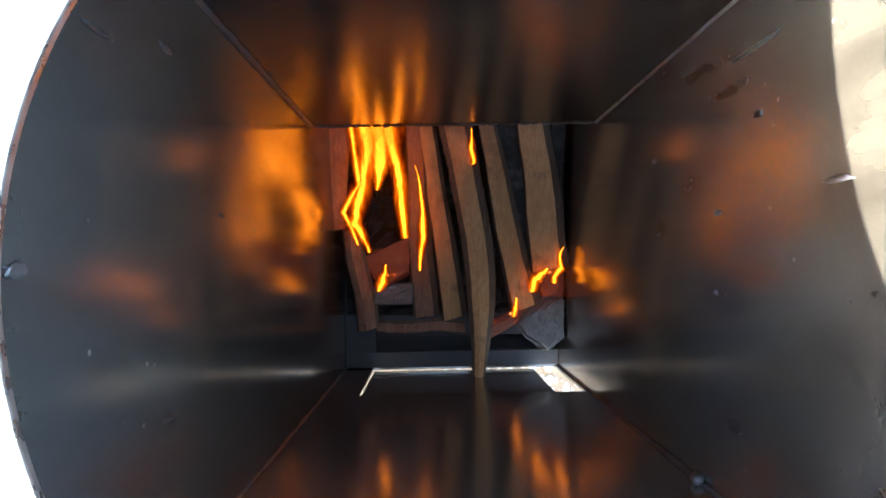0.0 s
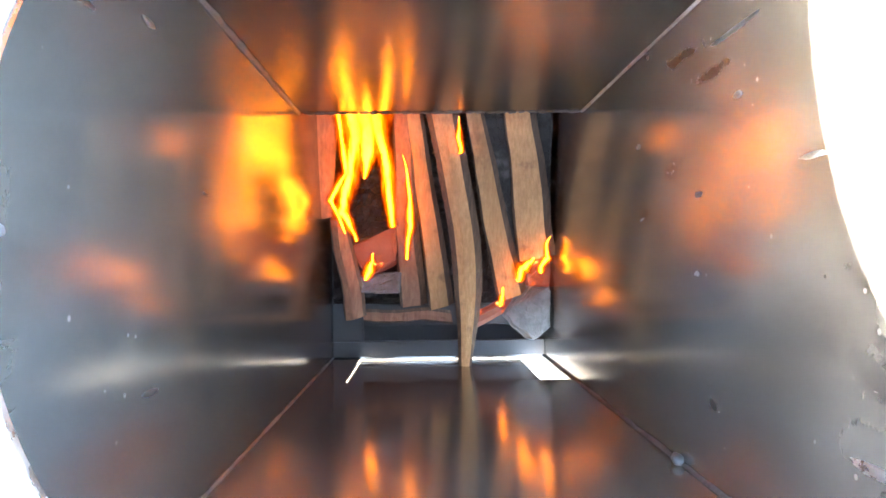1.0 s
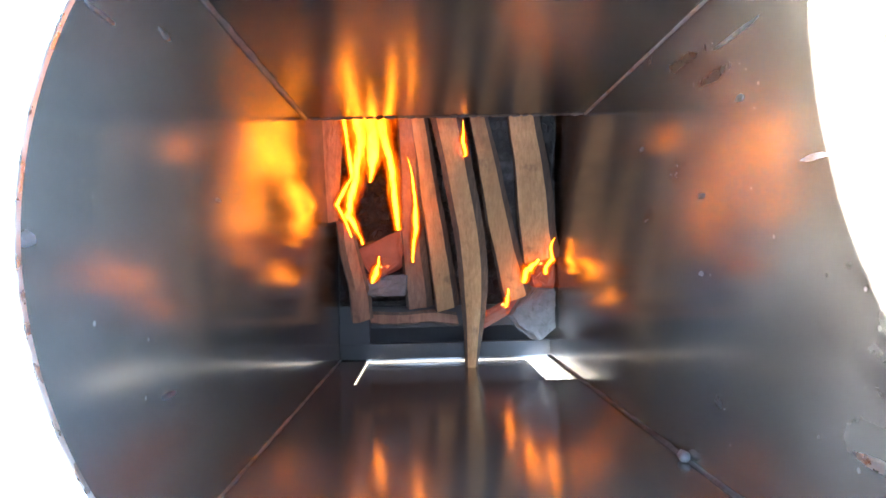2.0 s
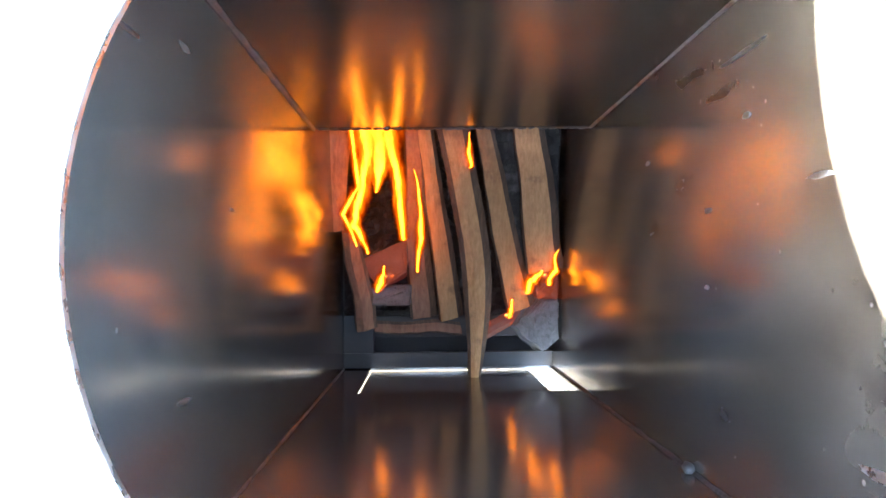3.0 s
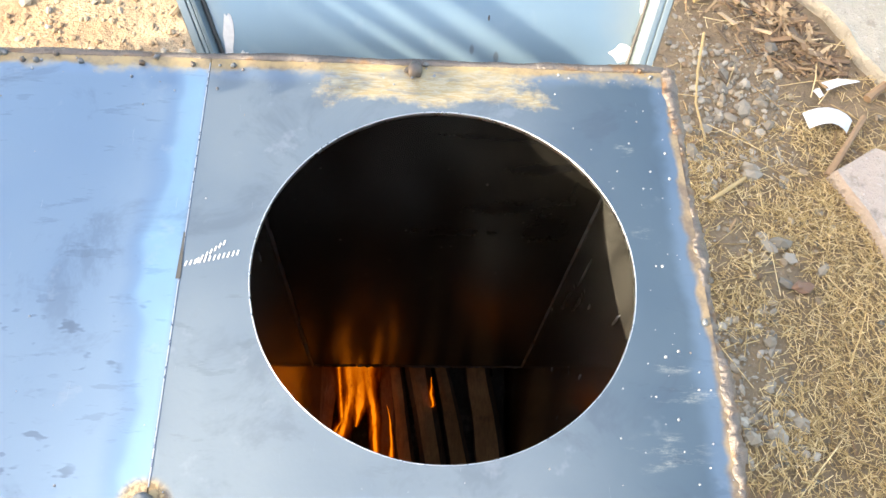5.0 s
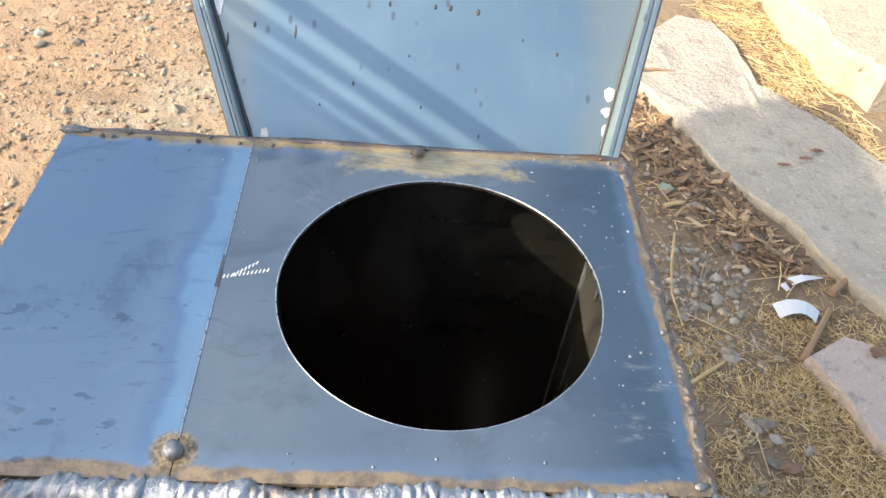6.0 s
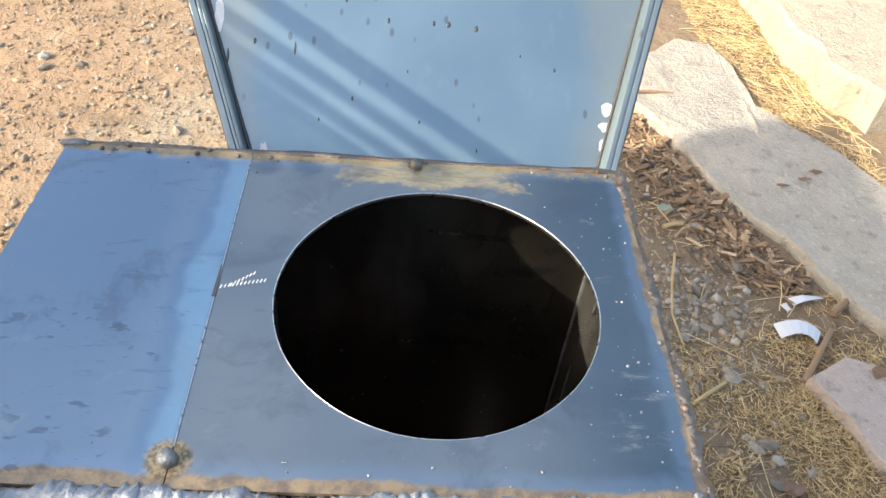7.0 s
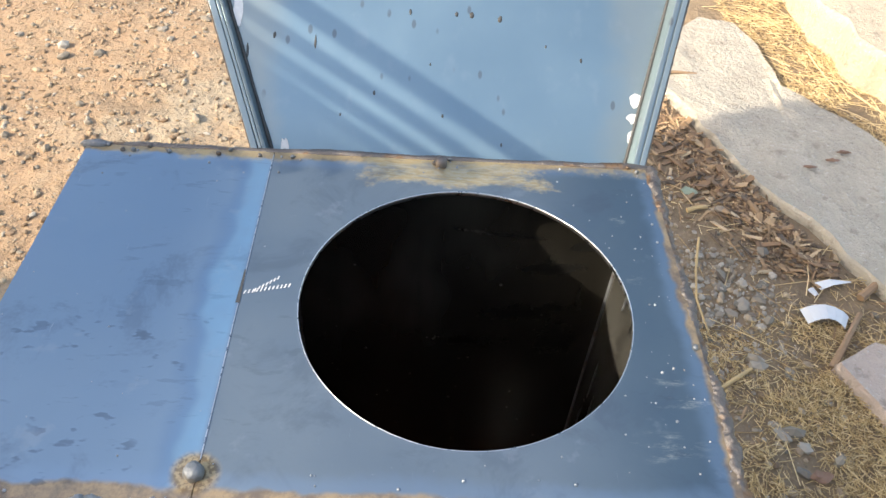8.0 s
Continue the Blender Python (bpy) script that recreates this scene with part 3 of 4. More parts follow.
part("side_plate", hull_prism([(SIDE, YF - T, TOP - T), (-0.1228, YF - T, TOP - T), (-0.1268, YB + T, TOP - T), (SIDE, YB + T, TOP - T)],
                              [(SIDE, YF - T, TOP), (-0.1228, YF - T, TOP), (-0.1268, YB + T, TOP), (SIDE, YB + T, TOP)]), M_TOP, stove, "bright blue mill-scale steel sheet")

# shaft walls; they stand on the ground
Z1 = TOP - T
part("loading_wall", box(XR, XR + T, YB + T, 0.199, GROUND, 0.515, 0), M_IN, stove)
part("loading_wall", box(XL - T, XL, YB + T, 0.199, GROUND, 0.515, 0), M_IN, stove)
part("shaft_wall", box(XR, XR + T, YF - T, YB + T, GROUND, Z1, 0), M_SMEARED, stove, "smoked steel wall with soot runs")
part("shaft_wall", box(XL - T, XL, YF - T, YB + T, GROUND, Z1, 0), M_IN, stove, "smoked steel wall")
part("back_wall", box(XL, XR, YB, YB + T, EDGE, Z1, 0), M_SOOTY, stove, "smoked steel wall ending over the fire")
SLOT = (-0.088, 0.156, -0.262, -0.048)
part("front_wall", box(XL, XR, YF - T, YF, SLOT[3], Z1, 0), M_IN, stove, "smoked steel wall over the air opening")
part("front_sill", box(XL, XR, YF - T, YF, GROUND, SLOT[2], 0), M_IN, stove)
part("front_cheek", box(XL, SLOT[0], YF - T, YF, SLOT[2], SLOT[3], 0), M_IN, stove)
part("front_cheek", box(SLOT[1], XR, YF - T, YF, SLOT[2], SLOT[3], 0), M_IN, stove)
part("damper_panel", hull_prism([(-0.0868, YF - 0.008, -0.2614), (0.1275, YF - 0.008, -0.2614), (0.1275, YF - 0.005, -0.2614), (-0.0868, YF - 0.005, -0.2614)],
                                [(-0.0877, YF - 0.008, -0.03), (0.1275, YF - 0.008, -0.03), (0.1275, YF - 0.005, -0.03), (-0.0877, YF - 0.005, -0.03)], 0.0005),
     M_IN, stove, "dark steel slide pulled partly across the air opening")
# side chamber
part("chamber_wall", box(SIDE, SIDE + T, YF - T, YB + T, GROUND, Z1, 0), M_HOP, stove)
part("chamber_wall", box(SIDE + T, XL - T, YF - T, YF, GROUND, Z1, 0), M_HOP, stove)
part("chamber_wall", box(SIDE + T, XL - T, YB, YB + T, GROUND, Z1, 0), M_HOP, stove)

# corner welds inside the shaft
for i, (x, y, r, mat) in enumerate(((XL, YB, 0.0026, M_NUB), (XR, YB, 0.0017, M_BEAD), (XL, YF, 0.0014, M_NUB), (XR, YF, 0.0022, M_DARK))):
    lo = EDGE if y > 0 else -0.26
    part("corner_weld", weld((x, y, lo), (x + 1e-4, y, Z1), r, 20 + i, 0.006, 1.0), mat, stove, "thin uneven weld seam", smooth=True)
part("weld_blob", lump((XR - 0.003, YF + 0.003, 0.29), (0.004, 0.004, 0.006), 4), M_NUB, stove, "bright weld blob", smooth=True)
bm, rnd_slag = bmesh.new(), random.Random(17)
for i in range(26):
    x = XL + 0.012 + (XR - XL - 0.02) * i / 25
    g = lump((x, YB + 0.001, EDGE - 0.001), (0.006 + 0.004 * rnd_slag.random(), 0.003, 0.0025 + 0.003 * rnd_slag.random()), i, 0.5, 1)
    me = bpy.data.meshes.new("tmp")
    g.to_mesh(me)
    g.free()
    bm.from_mesh(me)
    bpy.data.meshes.remove(me)
part("edge_slag", bm, M_BEAD_DARK, stove, "ragged torch-cut lower edge", smooth=True)

# outer welds on the top
part("weld_bead", weld((SIDE - 0.004, YF - 0.009, TOP - 0.005), (XR + 0.006, YF - 0.007, TOP - 0.005), 0.0074, 3, 0.0060, 0.9, 0.36), M_BEAD, stove, "thick silvery weld bead", smooth=True)
part("weld_bead", weld((XR + 0.005, YF - 0.004, TOP - 0.0035), (XR + 0.004, YB + 0.004, TOP - 0.003), 0.0046, 5, 0.004, 0.9, 0.35), M_BEAD_DARK, stove, "rough browned weld bead", smooth=True)
part("weld_bead", weld((SIDE, YB + 0.005, TOP - 0.001), (XR + 0.002, YB + 0.004, TOP - 0.001), 0.0032, 6, 0.003), M_BEAD_DARK, stove, "rough browned weld bead", smooth=True)
part("weld_nub", lump((-0.124, -0.128, TOP + 0.002), (0.0056, 0.0056, 0.0050), 1, 0.15, 3), M_NUB, stove, "shiny domed weld nub", smooth=True)
part("weld_nub", lump((0.001, 0.1345, TOP + 0.001), (0.005, 0.006, 0.006), 2, 0.3), M_BEAD_DARK, stove, "brown weld nub", smooth=True)
part("weld_nub", lump((-0.262, 0.140, TOP), (0.012, 0.004, 0.004), 5, 0.3), M_NUB, stove, smooth=True)
part("weld_nub", lump((0.159, -0.034, TOP + 0.001), (0.0018, 0.0022, 0.0018), 7, 0.4), M_NUB, stove, smooth=True)
part("weld_nub", lump((0.158, -0.139, TOP + 0.001), (0.0036, 0.0026, 0.0020), 8, 0.6), M_NUB, stove, smooth=True)


for i, x in enumerate((-0.252, -0.240, -0.232, -0.221, -0.205, -0.168, -0.160, -0.137, -0.112, 0.146, 0.152, -0.004, 0.008)):
    part("weld_bead_drop", lump((x, 0.134 if i % 3 else 0.139, TOP + 0.0008), (0.0019, 0.0017, 0.0017), 90 + i, 0.5, 2), M_BEAD_DARK if i % 2 else M_NUB, stove, "small round weld drop", smooth=True)


def spatter():
    rnd = random.Random(5)
    bm = bmesh.new()
    for i in range(170):
        x, y = rnd.uniform(SIDE + 0.005, XR - 0.002), rnd.uniform(YF, YB)
        if i % 3 == 0:
            y = YF + abs(rnd.gauss(0, 0.018)) if i % 2 else YB - abs(rnd.gauss(0, 0.012))
        elif i % 3 == 1:
            x = XR - abs(rnd.gauss(0, 0.03))
        if math.hypot(x - HOLE[0], y - HOLE[1]) < HOLE[2] + 0.003 or y < YF or y > YB:
            continue
        r = rnd.choice((0.0003, 0.0004, 0.0005, 0.0007, 0.0011))
        m = Matrix.Translation((x, y, TOP + r * 0.3)) @ Matrix.Diagonal((r, r, r * 0.8, 1))
        bmesh.ops.create_icosphere(bm, subdivisions=1, radius=1.0, matrix=m)
    tagged(part("weld_spatter", bm, M_BEAD, stove, "fine bright weld spatter", smooth=True), kind="stuff")


spatter()


def chalk():
    """A hatched chalk tick across the seam."""
    bm = bmesh.new()
    for (x0, y0), (x1, y1), k in (((-0.122, -0.003), (-0.095, 0.004), 12), ((-0.116, -0.001), (-0.103, 0.010), 7)):
        for i in range(k):
            s = i / (k - 1)
            x, y = x0 + (x1 - x0) * s, y0 + (y1 - y0) * s
            q = [(x - 0.0007, y - 0.0014), (x + 0.0001, y - 0.0016), (x + 0.0008, y + 0.0015), (x, y + 0.0016)]
            low = [bm.verts.new((*p, TOP + 0.0001)) for p in q]
            high = [bm.verts.new((*p, TOP + 0.0004)) for p in q]
            for a in range(4):
                bm.faces.new((low[a], low[(a + 1) % 4], high[(a + 1) % 4], high[a]))
            bm.faces.new(high)
    tagged(part("chalk_mark", bm, M_CHALK, stove, "white chalk tick"), "white chalk tick", kind="stuff")


chalk()
part("seam_gap", hull_prism([(-0.1262, -0.012, TOP + 0.0002), (-0.1236, -0.012, TOP + 0.0002), (-0.1248, 0.016, TOP + 0.0002), (-0.1258, 0.016, TOP + 0.0002)],
                            [(-0.1262, -0.012, TOP + 0.0005), (-0.1236, -0.012, TOP + 0.0005), (-0.1248, 0.016, TOP + 0.0005), (-0.1258, 0.016, TOP + 0.0005)]), M_DARK, stove, "dark open joint")

part("seam_edge", hull_prism([(-0.1230, -0.120, TOP + 0.0001), (-0.1224, -0.120, TOP + 0.0001), (-0.1263, 0.136, TOP + 0.0001), (-0.1269, 0.136, TOP + 0.0001)],
                             [(-0.1230, -0.120, TOP + 0.0004), (-0.1224, -0.120, TOP + 0.0004), (-0.1263, 0.136, TOP + 0.0004), (-0.1269, 0.136, TOP + 0.0004)]), M_EDGE, stove, "bright sheared sheet edge")
# marks on the shaft walls: short scratches and weld dimples (wall side, y, z, half width, half length)
for i, (side, y, z, w, l, mat) in enumerate(((1, 0.030, 0.456, 0.0014, 0.011, M_BEAD), (1, -0.089, 0.492, 0.0024, 0.013, M_EDGE), (1, 0.092, 0.515, 0.0020, 0.016, M_BEAD),
                                             (1, 0.071, 0.383, 0.0020, 0.005, M_NUB), (1, 0.025, 0.326, 0.0018, 0.005, M_NUB), (1, 0.071, 0.206, 0.0018, 0.006, M_NUB),
                                             (1, -0.021, 0.322, 0.0015, 0.004, M_NUB), (1, 0.105, 0.379, 0.0016, 0.030, M_NUB),
                                             (-1, 0.098, 0.417, 0.0018, 0.008, M_NUB), (-1, 0.028, 0.331, 0.0009, 0.006, M_NUB), (-1, -0.001, 0.541, 0.0026, 0.006, M_NUB),
                                             (-1, -0.069, 0.419, 0.0016, 0.009, M_NUB), (-1, 0.085, 0.488, 0.0012, 0.014, M_NUB))):
    x = XR - 0.0003 if side > 0 else XL + 0.0003
    part("wall_scratch", lump((x, y, z), (0.0005, w, l), 61 + i, 0.5, 2), mat, stove, "pale scratch in the smoked steel", smooth=True)

# loading funnel behind the fire shaft: a sheet sloping back at half a right angle, over an upright back sheet
def funnel(y, side, lift=0.0, out=0.0):
    """A point on the funnel's sheet at its left (-1) or right (1) edge; lift: along the sheet's normal; out: sideways."""
    x = -0.150 - (y - 0.225) * 0.47 if side < 0 else 0.172 + (y - 0.225) * 0.31
    return Vector((x + side * out, y - lift * 0.707, y + 0.324 + lift * 0.707))


def patch(x, y, w, h, seed):
    """A bright ground-down spot on the funnel sheet."""
    rnd = random.Random(seed)
    up, across = Vector((0, 0.707, 0.707)), Vector((1, 0, 0))
    c = Vector((x, y, y + 0.324)) + Vector((0, -0.707, 0.707)) * 0.0004
    ring = []
    for i in range(14):
        a = 2 * math.pi * i / 14
        r = rnd.uniform(0.7, 1.15)
        ring.append(c + across * math.cos(a) * w * r + up * math.sin(a) * h * r)
    n = Vector((0, -0.707, 0.707)) * 0.0004
    part("ground_spot", hull_prism(ring, [p + n for p in ring]), M_GRIND, stove, "bright ground-down weld spot")


def beam(name, corners, mat, label=""):
    """A bar between two rings of four."""
    return part(name, hull_prism(corners[0], corners[1], 0.0006), mat, stove, label)


Y0, Y1 = 0.196, 0.47
sheet_low = [funnel(Y0, -1, -T), funnel(Y0, 1, -T), funnel(Y1, 1, -T), funnel(Y1, -1, -T)]
sheet_high = [funnel(Y0, -1), funnel(Y0, 1), funnel(Y1, 1), funnel(Y1, -1)]
part("funnel_sheet", hull_prism(sheet_low, sheet_high), M_HOP, stove, "sloping blue-grey steel sheet with drips and ground weld patches")
part("funnel_back", box(XL, XR, Y0 - 0.001, Y0 + T, GROUND, Y0 + 0.322, 0), M_IN, stove)
LIFTS = {-1: 0.009, 1: 0.019}
for i, (x, y, w, h) in enumerate(((0.180, 0.268, 0.006, 0.007), (0.178, 0.256, 0.006, 0.005), (0.179, 0.243, 0.006, 0.007), (0.163, 0.219, 0.010, 0.007), (0.161, 0.207, 0.008, 0.006),
                                  (-0.186, 0.312, 0.005, 0.017), (-0.139, 0.222, 0.004, 0.020), (-0.128, 0.208, 0.005, 0.010))):
    patch(x, y, w, h, i)
for side in (-1, 1):
    LIFT = LIFTS[side]
    flange = [[funnel(y, side, -T), funnel(y, side, -T, T), funnel(y, side, LIFT, T + 0.004), funnel(y, side, LIFT, 0.004)] for y in (Y0, Y1)]
    beam("funnel_side", flange, M_HOP, "bent-up steel side")
    # the lip is folded over twice, so its edge shows as stacked leaves
    for o0, o1, drop in ((0.0032, 0.0058, 0.0), (0.0063, 0.0086, 0.0010), (0.0091, 0.0140, 0.0004)):
        o0, o1 = (o0, o1) if side > 0 else (o0 * 1.25, o1 * 1.25)
        leaf = [[funnel(y, side, -0.030, o0), funnel(y, side, -0.030, o1), funnel(y, side, LIFT - drop, o1), funnel(y, side, LIFT - drop, o0)] for y in (Y0 + 0.004, Y1)]
        beam("funnel_lip", leaf, M_HOP, "folded blue-grey steel lip")
    core = [[funnel(y, side, -0.028, 0.0034), funnel(y, side, -0.028, 0.0130), funnel(y, side, LIFT - 0.004, 0.0130), funnel(y, side, LIFT - 0.004, 0.0034)] for y in (Y0 + 0.005, Y1 - 0.001)]
    beam("funnel_lip", core, M_HOP, "gap between the folded leaves")
    part("funnel_burr", weld(funnel(Y0 + 0.02, side, LIFT - 0.006, 0.0150 if side > 0 else 0.0180), funnel(Y1, side, LIFT - 0.004, 0.0150 if side > 0 else 0.0180), 0.0016, 41 + side, 0.008, 1.0), M_BEAD_DARK, stove, "browned rough cut edge", smooth=True)
    part("funnel_weld", weld(funnel(Y0, side, 0.001), funnel(Y1, side, 0.001), 0.0015, 31 + side, 0.006, 1.0), M_DARK, stove, smooth=True)

# beads of spatter with a short dark run on the funnel sheet
for i, (x, y, w, l) in enumerate(((-0.060, 0.265, 0.0012, 0.0022), (-0.115, 0.296, 0.0011, 0.0060), (-0.152, 0.299, 0.0014, 0.0030), (-0.176, 0.288, 0.0011, 0.0070), (-0.030, 0.318, 0.0012, 0.0028),
                                  (0.052, 0.316, 0.0022, 0.0032), (0.026, 0.318, 0.0022, 0.0030), (0.012, 0.318, 0.0016, 0.0024), (0.003, 0.252, 0.0010, 0.0018), (0.058, 0.235, 0.0008, 0.0022),
                                  (-0.090, 0.250, 0.0009, 0.0016), (-0.010, 0.285, 0.0008, 0.0014), (0.095, 0.300, 0.0009, 0.0015), (0.128, 0.292, 0.0012, 0.0022), (-0.070, 0.330, 0.0010, 0.0030))):
    run = lump((0, 0, 0), (w, l, 0.0008), 80 + i, 0.35, 2)
    bmesh.ops.transform(run, verts=run.verts[:], matrix=Matrix.Translation((x, y, y + 0.324)) @ Matrix.Rotation(radians(45), 4, "X"))
    part("spatter_drop", run, M_DARK, stove, "dark drop with a run", smooth=True)

# grate
part("grate_bar", box(XL, XR, YF + 0.001, -0.119, GRATE - 0.012, GRATE, 0.001), M_DARK, stove, "grey steel angle along the opening")
part("grate_bar", box(XL, -0.083, -0.119, YB, GRATE - 0.012, GRATE, 0.001), M_DARK, stove)
part("grate_bar", box(-0.083, XR, -0.098, -0.070, GRATE - 0.010, GRATE - 0.001, 0.001), M_DARK, stove)
part("ash_floor", box(XL, XR, YF, 0.236, GRATE - 0.125, GRATE - 0.120, 0), M_DARK, stove, "dark sheet under the grate")


# ---------------------------------------------------------------- firewood
def stick(label, a, b, wa, wb, h, seed, mat, tip=1.0, bow=0.0, bark=None, name="firewood_stick"):
    """A split billet from its far end a to its near end b; widths wa, wb; thickness h; the points lie on its upper face."""
    rnd = random.Random(seed)
    a, b = Vector(a), Vector(b)
    d = (b - a).normalized()
    side = d.cross(Vector((0, 0, 1))).normalized()
    up = side.cross(d)
    prof = [(-0.5, -0.14), (-0.27, -0.02), (0.1, 0.0), (0.42, -0.05), (0.5, -0.20), (0.36, -0.8), (0.05, -1.0), (-0.38, -0.72)]
    prof = [(u + rnd.uniform(-0.05, 0.05), v + rnd.uniform(-0.06, 0.03)) for u, v in prof]
    bm = bmesh.new()
    rings = []
    n = 14
    for i in range(n + 1):
        s = i / n
        w = wa + (wb - wa) * s
        w *= 1 + 0.09 * noise.noise(Vector((s * 4, seed, 0)))
        hh = h * (1 + 0.12 * noise.noise(Vector((s * 3, seed, 7))))
        if tip < 1 and s > 0.68:
            w *= 1 - (1 - tip) * (s - 0.68) / 0.32
        bend = side * (-bow * math.sin(math.pi * s ** 1.2)) + side * (0.004 * noise.noise(Vector((s * 2.2, seed, 3)))) + up * (0.004 * noise.noise(Vector((s * 2.5, seed, 9))))
        ring = []
        for j, (u, v) in enumerate(prof):
            j1 = 0.0012 * noise.noise(Vector((s * 22, j * 3.1, seed)))
            ring.append(bm.verts.new(a.lerp(b, s) + bend + side * (u * w + j1) + up * (v * hh + j1) + d * (0.003 * (u + v) if i in (0, n) else 0)))
        rings.append(ring)
    k = len(prof)
    skin = bmesh.new()
    for p, q in zip(rings, rings[1:]):
        for j in range(k):
            ring = (p[j], p[(j + 1) % k], q[(j + 1) % k], q[j])
            if bark and j in (0, 3, 4, 5, 6, 7):
                skin.faces.new([skin.verts.new(v.co) for v in ring])
            else:
                bm.faces.new(ring)
    bm.faces.new(rings[0][::-1])
    bm.faces.new(rings[-1])
    ob = thing(name, bm, mat, label, "firewood", "firewood in the stove")
    if bark:
        bmesh.ops.remove_doubles(skin, verts=skin.verts[:], dist=1e-6)
        part("bark", skin, bark, ob, "dark scorched bark side")
    else:
        skin.free()
    return ob


WOODS = [
    ("fire-lit orange stick against the shaft wall", (-0.110, 0.215, -0.100), (-0.120, 0.040, -0.150), 0.034, 0.016, 0.024, 1, M_WOOD_RED, 1.0, 0.0, None),
    ("short reddish split stick with a sawn end", (-0.103, 0.040, -0.150), (-0.086, -0.084, -0.188), 0.024, 0.030, 0.040, 2, M_WOOD_RED, 1.0, 0.0, M_BARK),
    ("scorched red-lit stick beside the flames", (-0.028, 0.215, -0.112), (-0.016, -0.070, -0.204), 0.026, 0.034, 0.034, 3, M_WOOD_RED, 1.0, 0.0, M_BARK),
    ("pale split stick with a square end", (-0.016, 0.200, -0.116), (0.022, -0.072, -0.192), 0.018, 0.030, 0.036, 4, M_WOOD, 1.0, 0.0, M_BARK),
    ("long pale stick with a pointed tip over the opening", (0.012, 0.215, -0.078), (0.050, -0.160, -0.196), 0.036, 0.036, 0.030, 5, M_WOOD, 0.36, 0.017, M_BARK),
    ("slim pale split stick", (0.048, 0.215, -0.100), (0.110, -0.059, -0.184), 0.020, 0.040, 0.030, 6, M_WOOD, 1.0, 0.0, M_BARK),
    ("charred black stick between pale ones", (0.078, 0.215, -0.112), (0.108, -0.010, -0.180), 0.030, 0.024, 0.028, 7, M_CHAR, 1.0, 0.0, None),
    ("thick pale split log with a knot", (0.108, 0.215, -0.090), (0.138, -0.012, -0.158), 0.032, 0.048, 0.045, 8, M_WOOD, 1.0, 0.0, M_BARK),
    ("cracked charred stick against the shaft wall", (0.143, 0.215, -0.112), (0.151, 0.000, -0.178), 0.018, 0.016, 0.03, 9, M_CHAR, 1.0, 0.0, None),
]
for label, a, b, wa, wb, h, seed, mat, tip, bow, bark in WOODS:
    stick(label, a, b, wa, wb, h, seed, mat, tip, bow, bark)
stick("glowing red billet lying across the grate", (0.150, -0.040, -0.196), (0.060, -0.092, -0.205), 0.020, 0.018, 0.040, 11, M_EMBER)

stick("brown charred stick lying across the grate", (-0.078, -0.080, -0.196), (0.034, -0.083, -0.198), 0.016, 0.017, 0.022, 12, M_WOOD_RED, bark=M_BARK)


def bed():
    """Charcoal bed that the sticks lie on, heaped up towards the back."""
    bm = bmesh.new()
    nx, ny = 34, 36
    grid = []
    for i in range(nx + 1):
        row = []
        for j in range(ny + 1):
            x, y = XL + 0.003 + (XR - XL - 0.006) * i / nx, -0.068 + 0.260 * j / ny
            z = GRATE + 0.010 + 0.16 * max(0, y + 0.02) + 0.012 * noise.noise(Vector((x * 60, y * 60, 0))) + 0.008 * noise.cell(Vector((x * 90, y * 90, 2)))
            row.append(bm.verts.new((x, y, z if j else GRATE)))
        grid.append(row)
    for a, b in zip(grid, grid[1:]):
        for j in range(ny):
            bm.faces.new((a[j], b[j], b[j + 1], a[j + 1]))
    return thing("charcoal_bed", bm, M_CHAR, "black bed of charcoal and ash under the sticks", "charcoal", kind="stuff")


bed()


def chunk(name, label, ring, z, depth, mat, seed, category):
    """A broken block: an uneven polygon with a rough cracked body under it."""
    rnd = random.Random(seed)
    low = [(x * 0.96 + rnd.uniform(-0.003, 0.003), y + rnd.uniform(-0.003, 0.003), z - depth) for x, y in ring]
    high = [(x, y, z + rnd.uniform(-0.005, 0.005)) for x, y in ring]
    bm = hull_prism(low, high, 0.003)
    bmesh.ops.triangulate(bm, faces=bm.faces[:])
    bmesh.ops.subdivide_edges(bm, edges=bm.edges[:], cuts=3)
    for v in bm.verts:
        v.co += Vector((noise.noise(v.co * 60), noise.noise(v.co * 60 + Vector((9, 0, 0))), noise.noise(v.co * 60 + Vector((0, 9, 0))))) * 0.0045
    return thing(name, bm, mat, label, category)


chunk("ember_block", "broken glowing red block of burning wood", [(-0.092, 0.007), (-0.072, -0.031), (-0.036, -0.010), (-0.036, 0.032)], -0.166, 0.075, M_EMBER, 1, "ember")
chunk("ash_block", "pale ash-covered end of a burnt block", [(-0.082, -0.029), (-0.078, -0.050), (-0.032, -0.052), (-0.030, -0.026)], -0.180, 0.062, M_ASH, 2, "ash")
chunk("ember_block", "pink smouldering block under the thick log", [(0.122, -0.008), (0.130, -0.048), (0.158, -0.046), (0.158, -0.006)], -0.186, 0.058, M_EMBER, 3, "ember")
lump_of_ash = chunk("ash_lump", "layered grey lump of spent charcoal", [(0.099, -0.079), (0.126, -0.100), (0.140, -0.116), (0.158, -0.098), (0.157, -0.044), (0.128, -0.045)], -0.192, 0.050, M_ASH, 4, "ash")
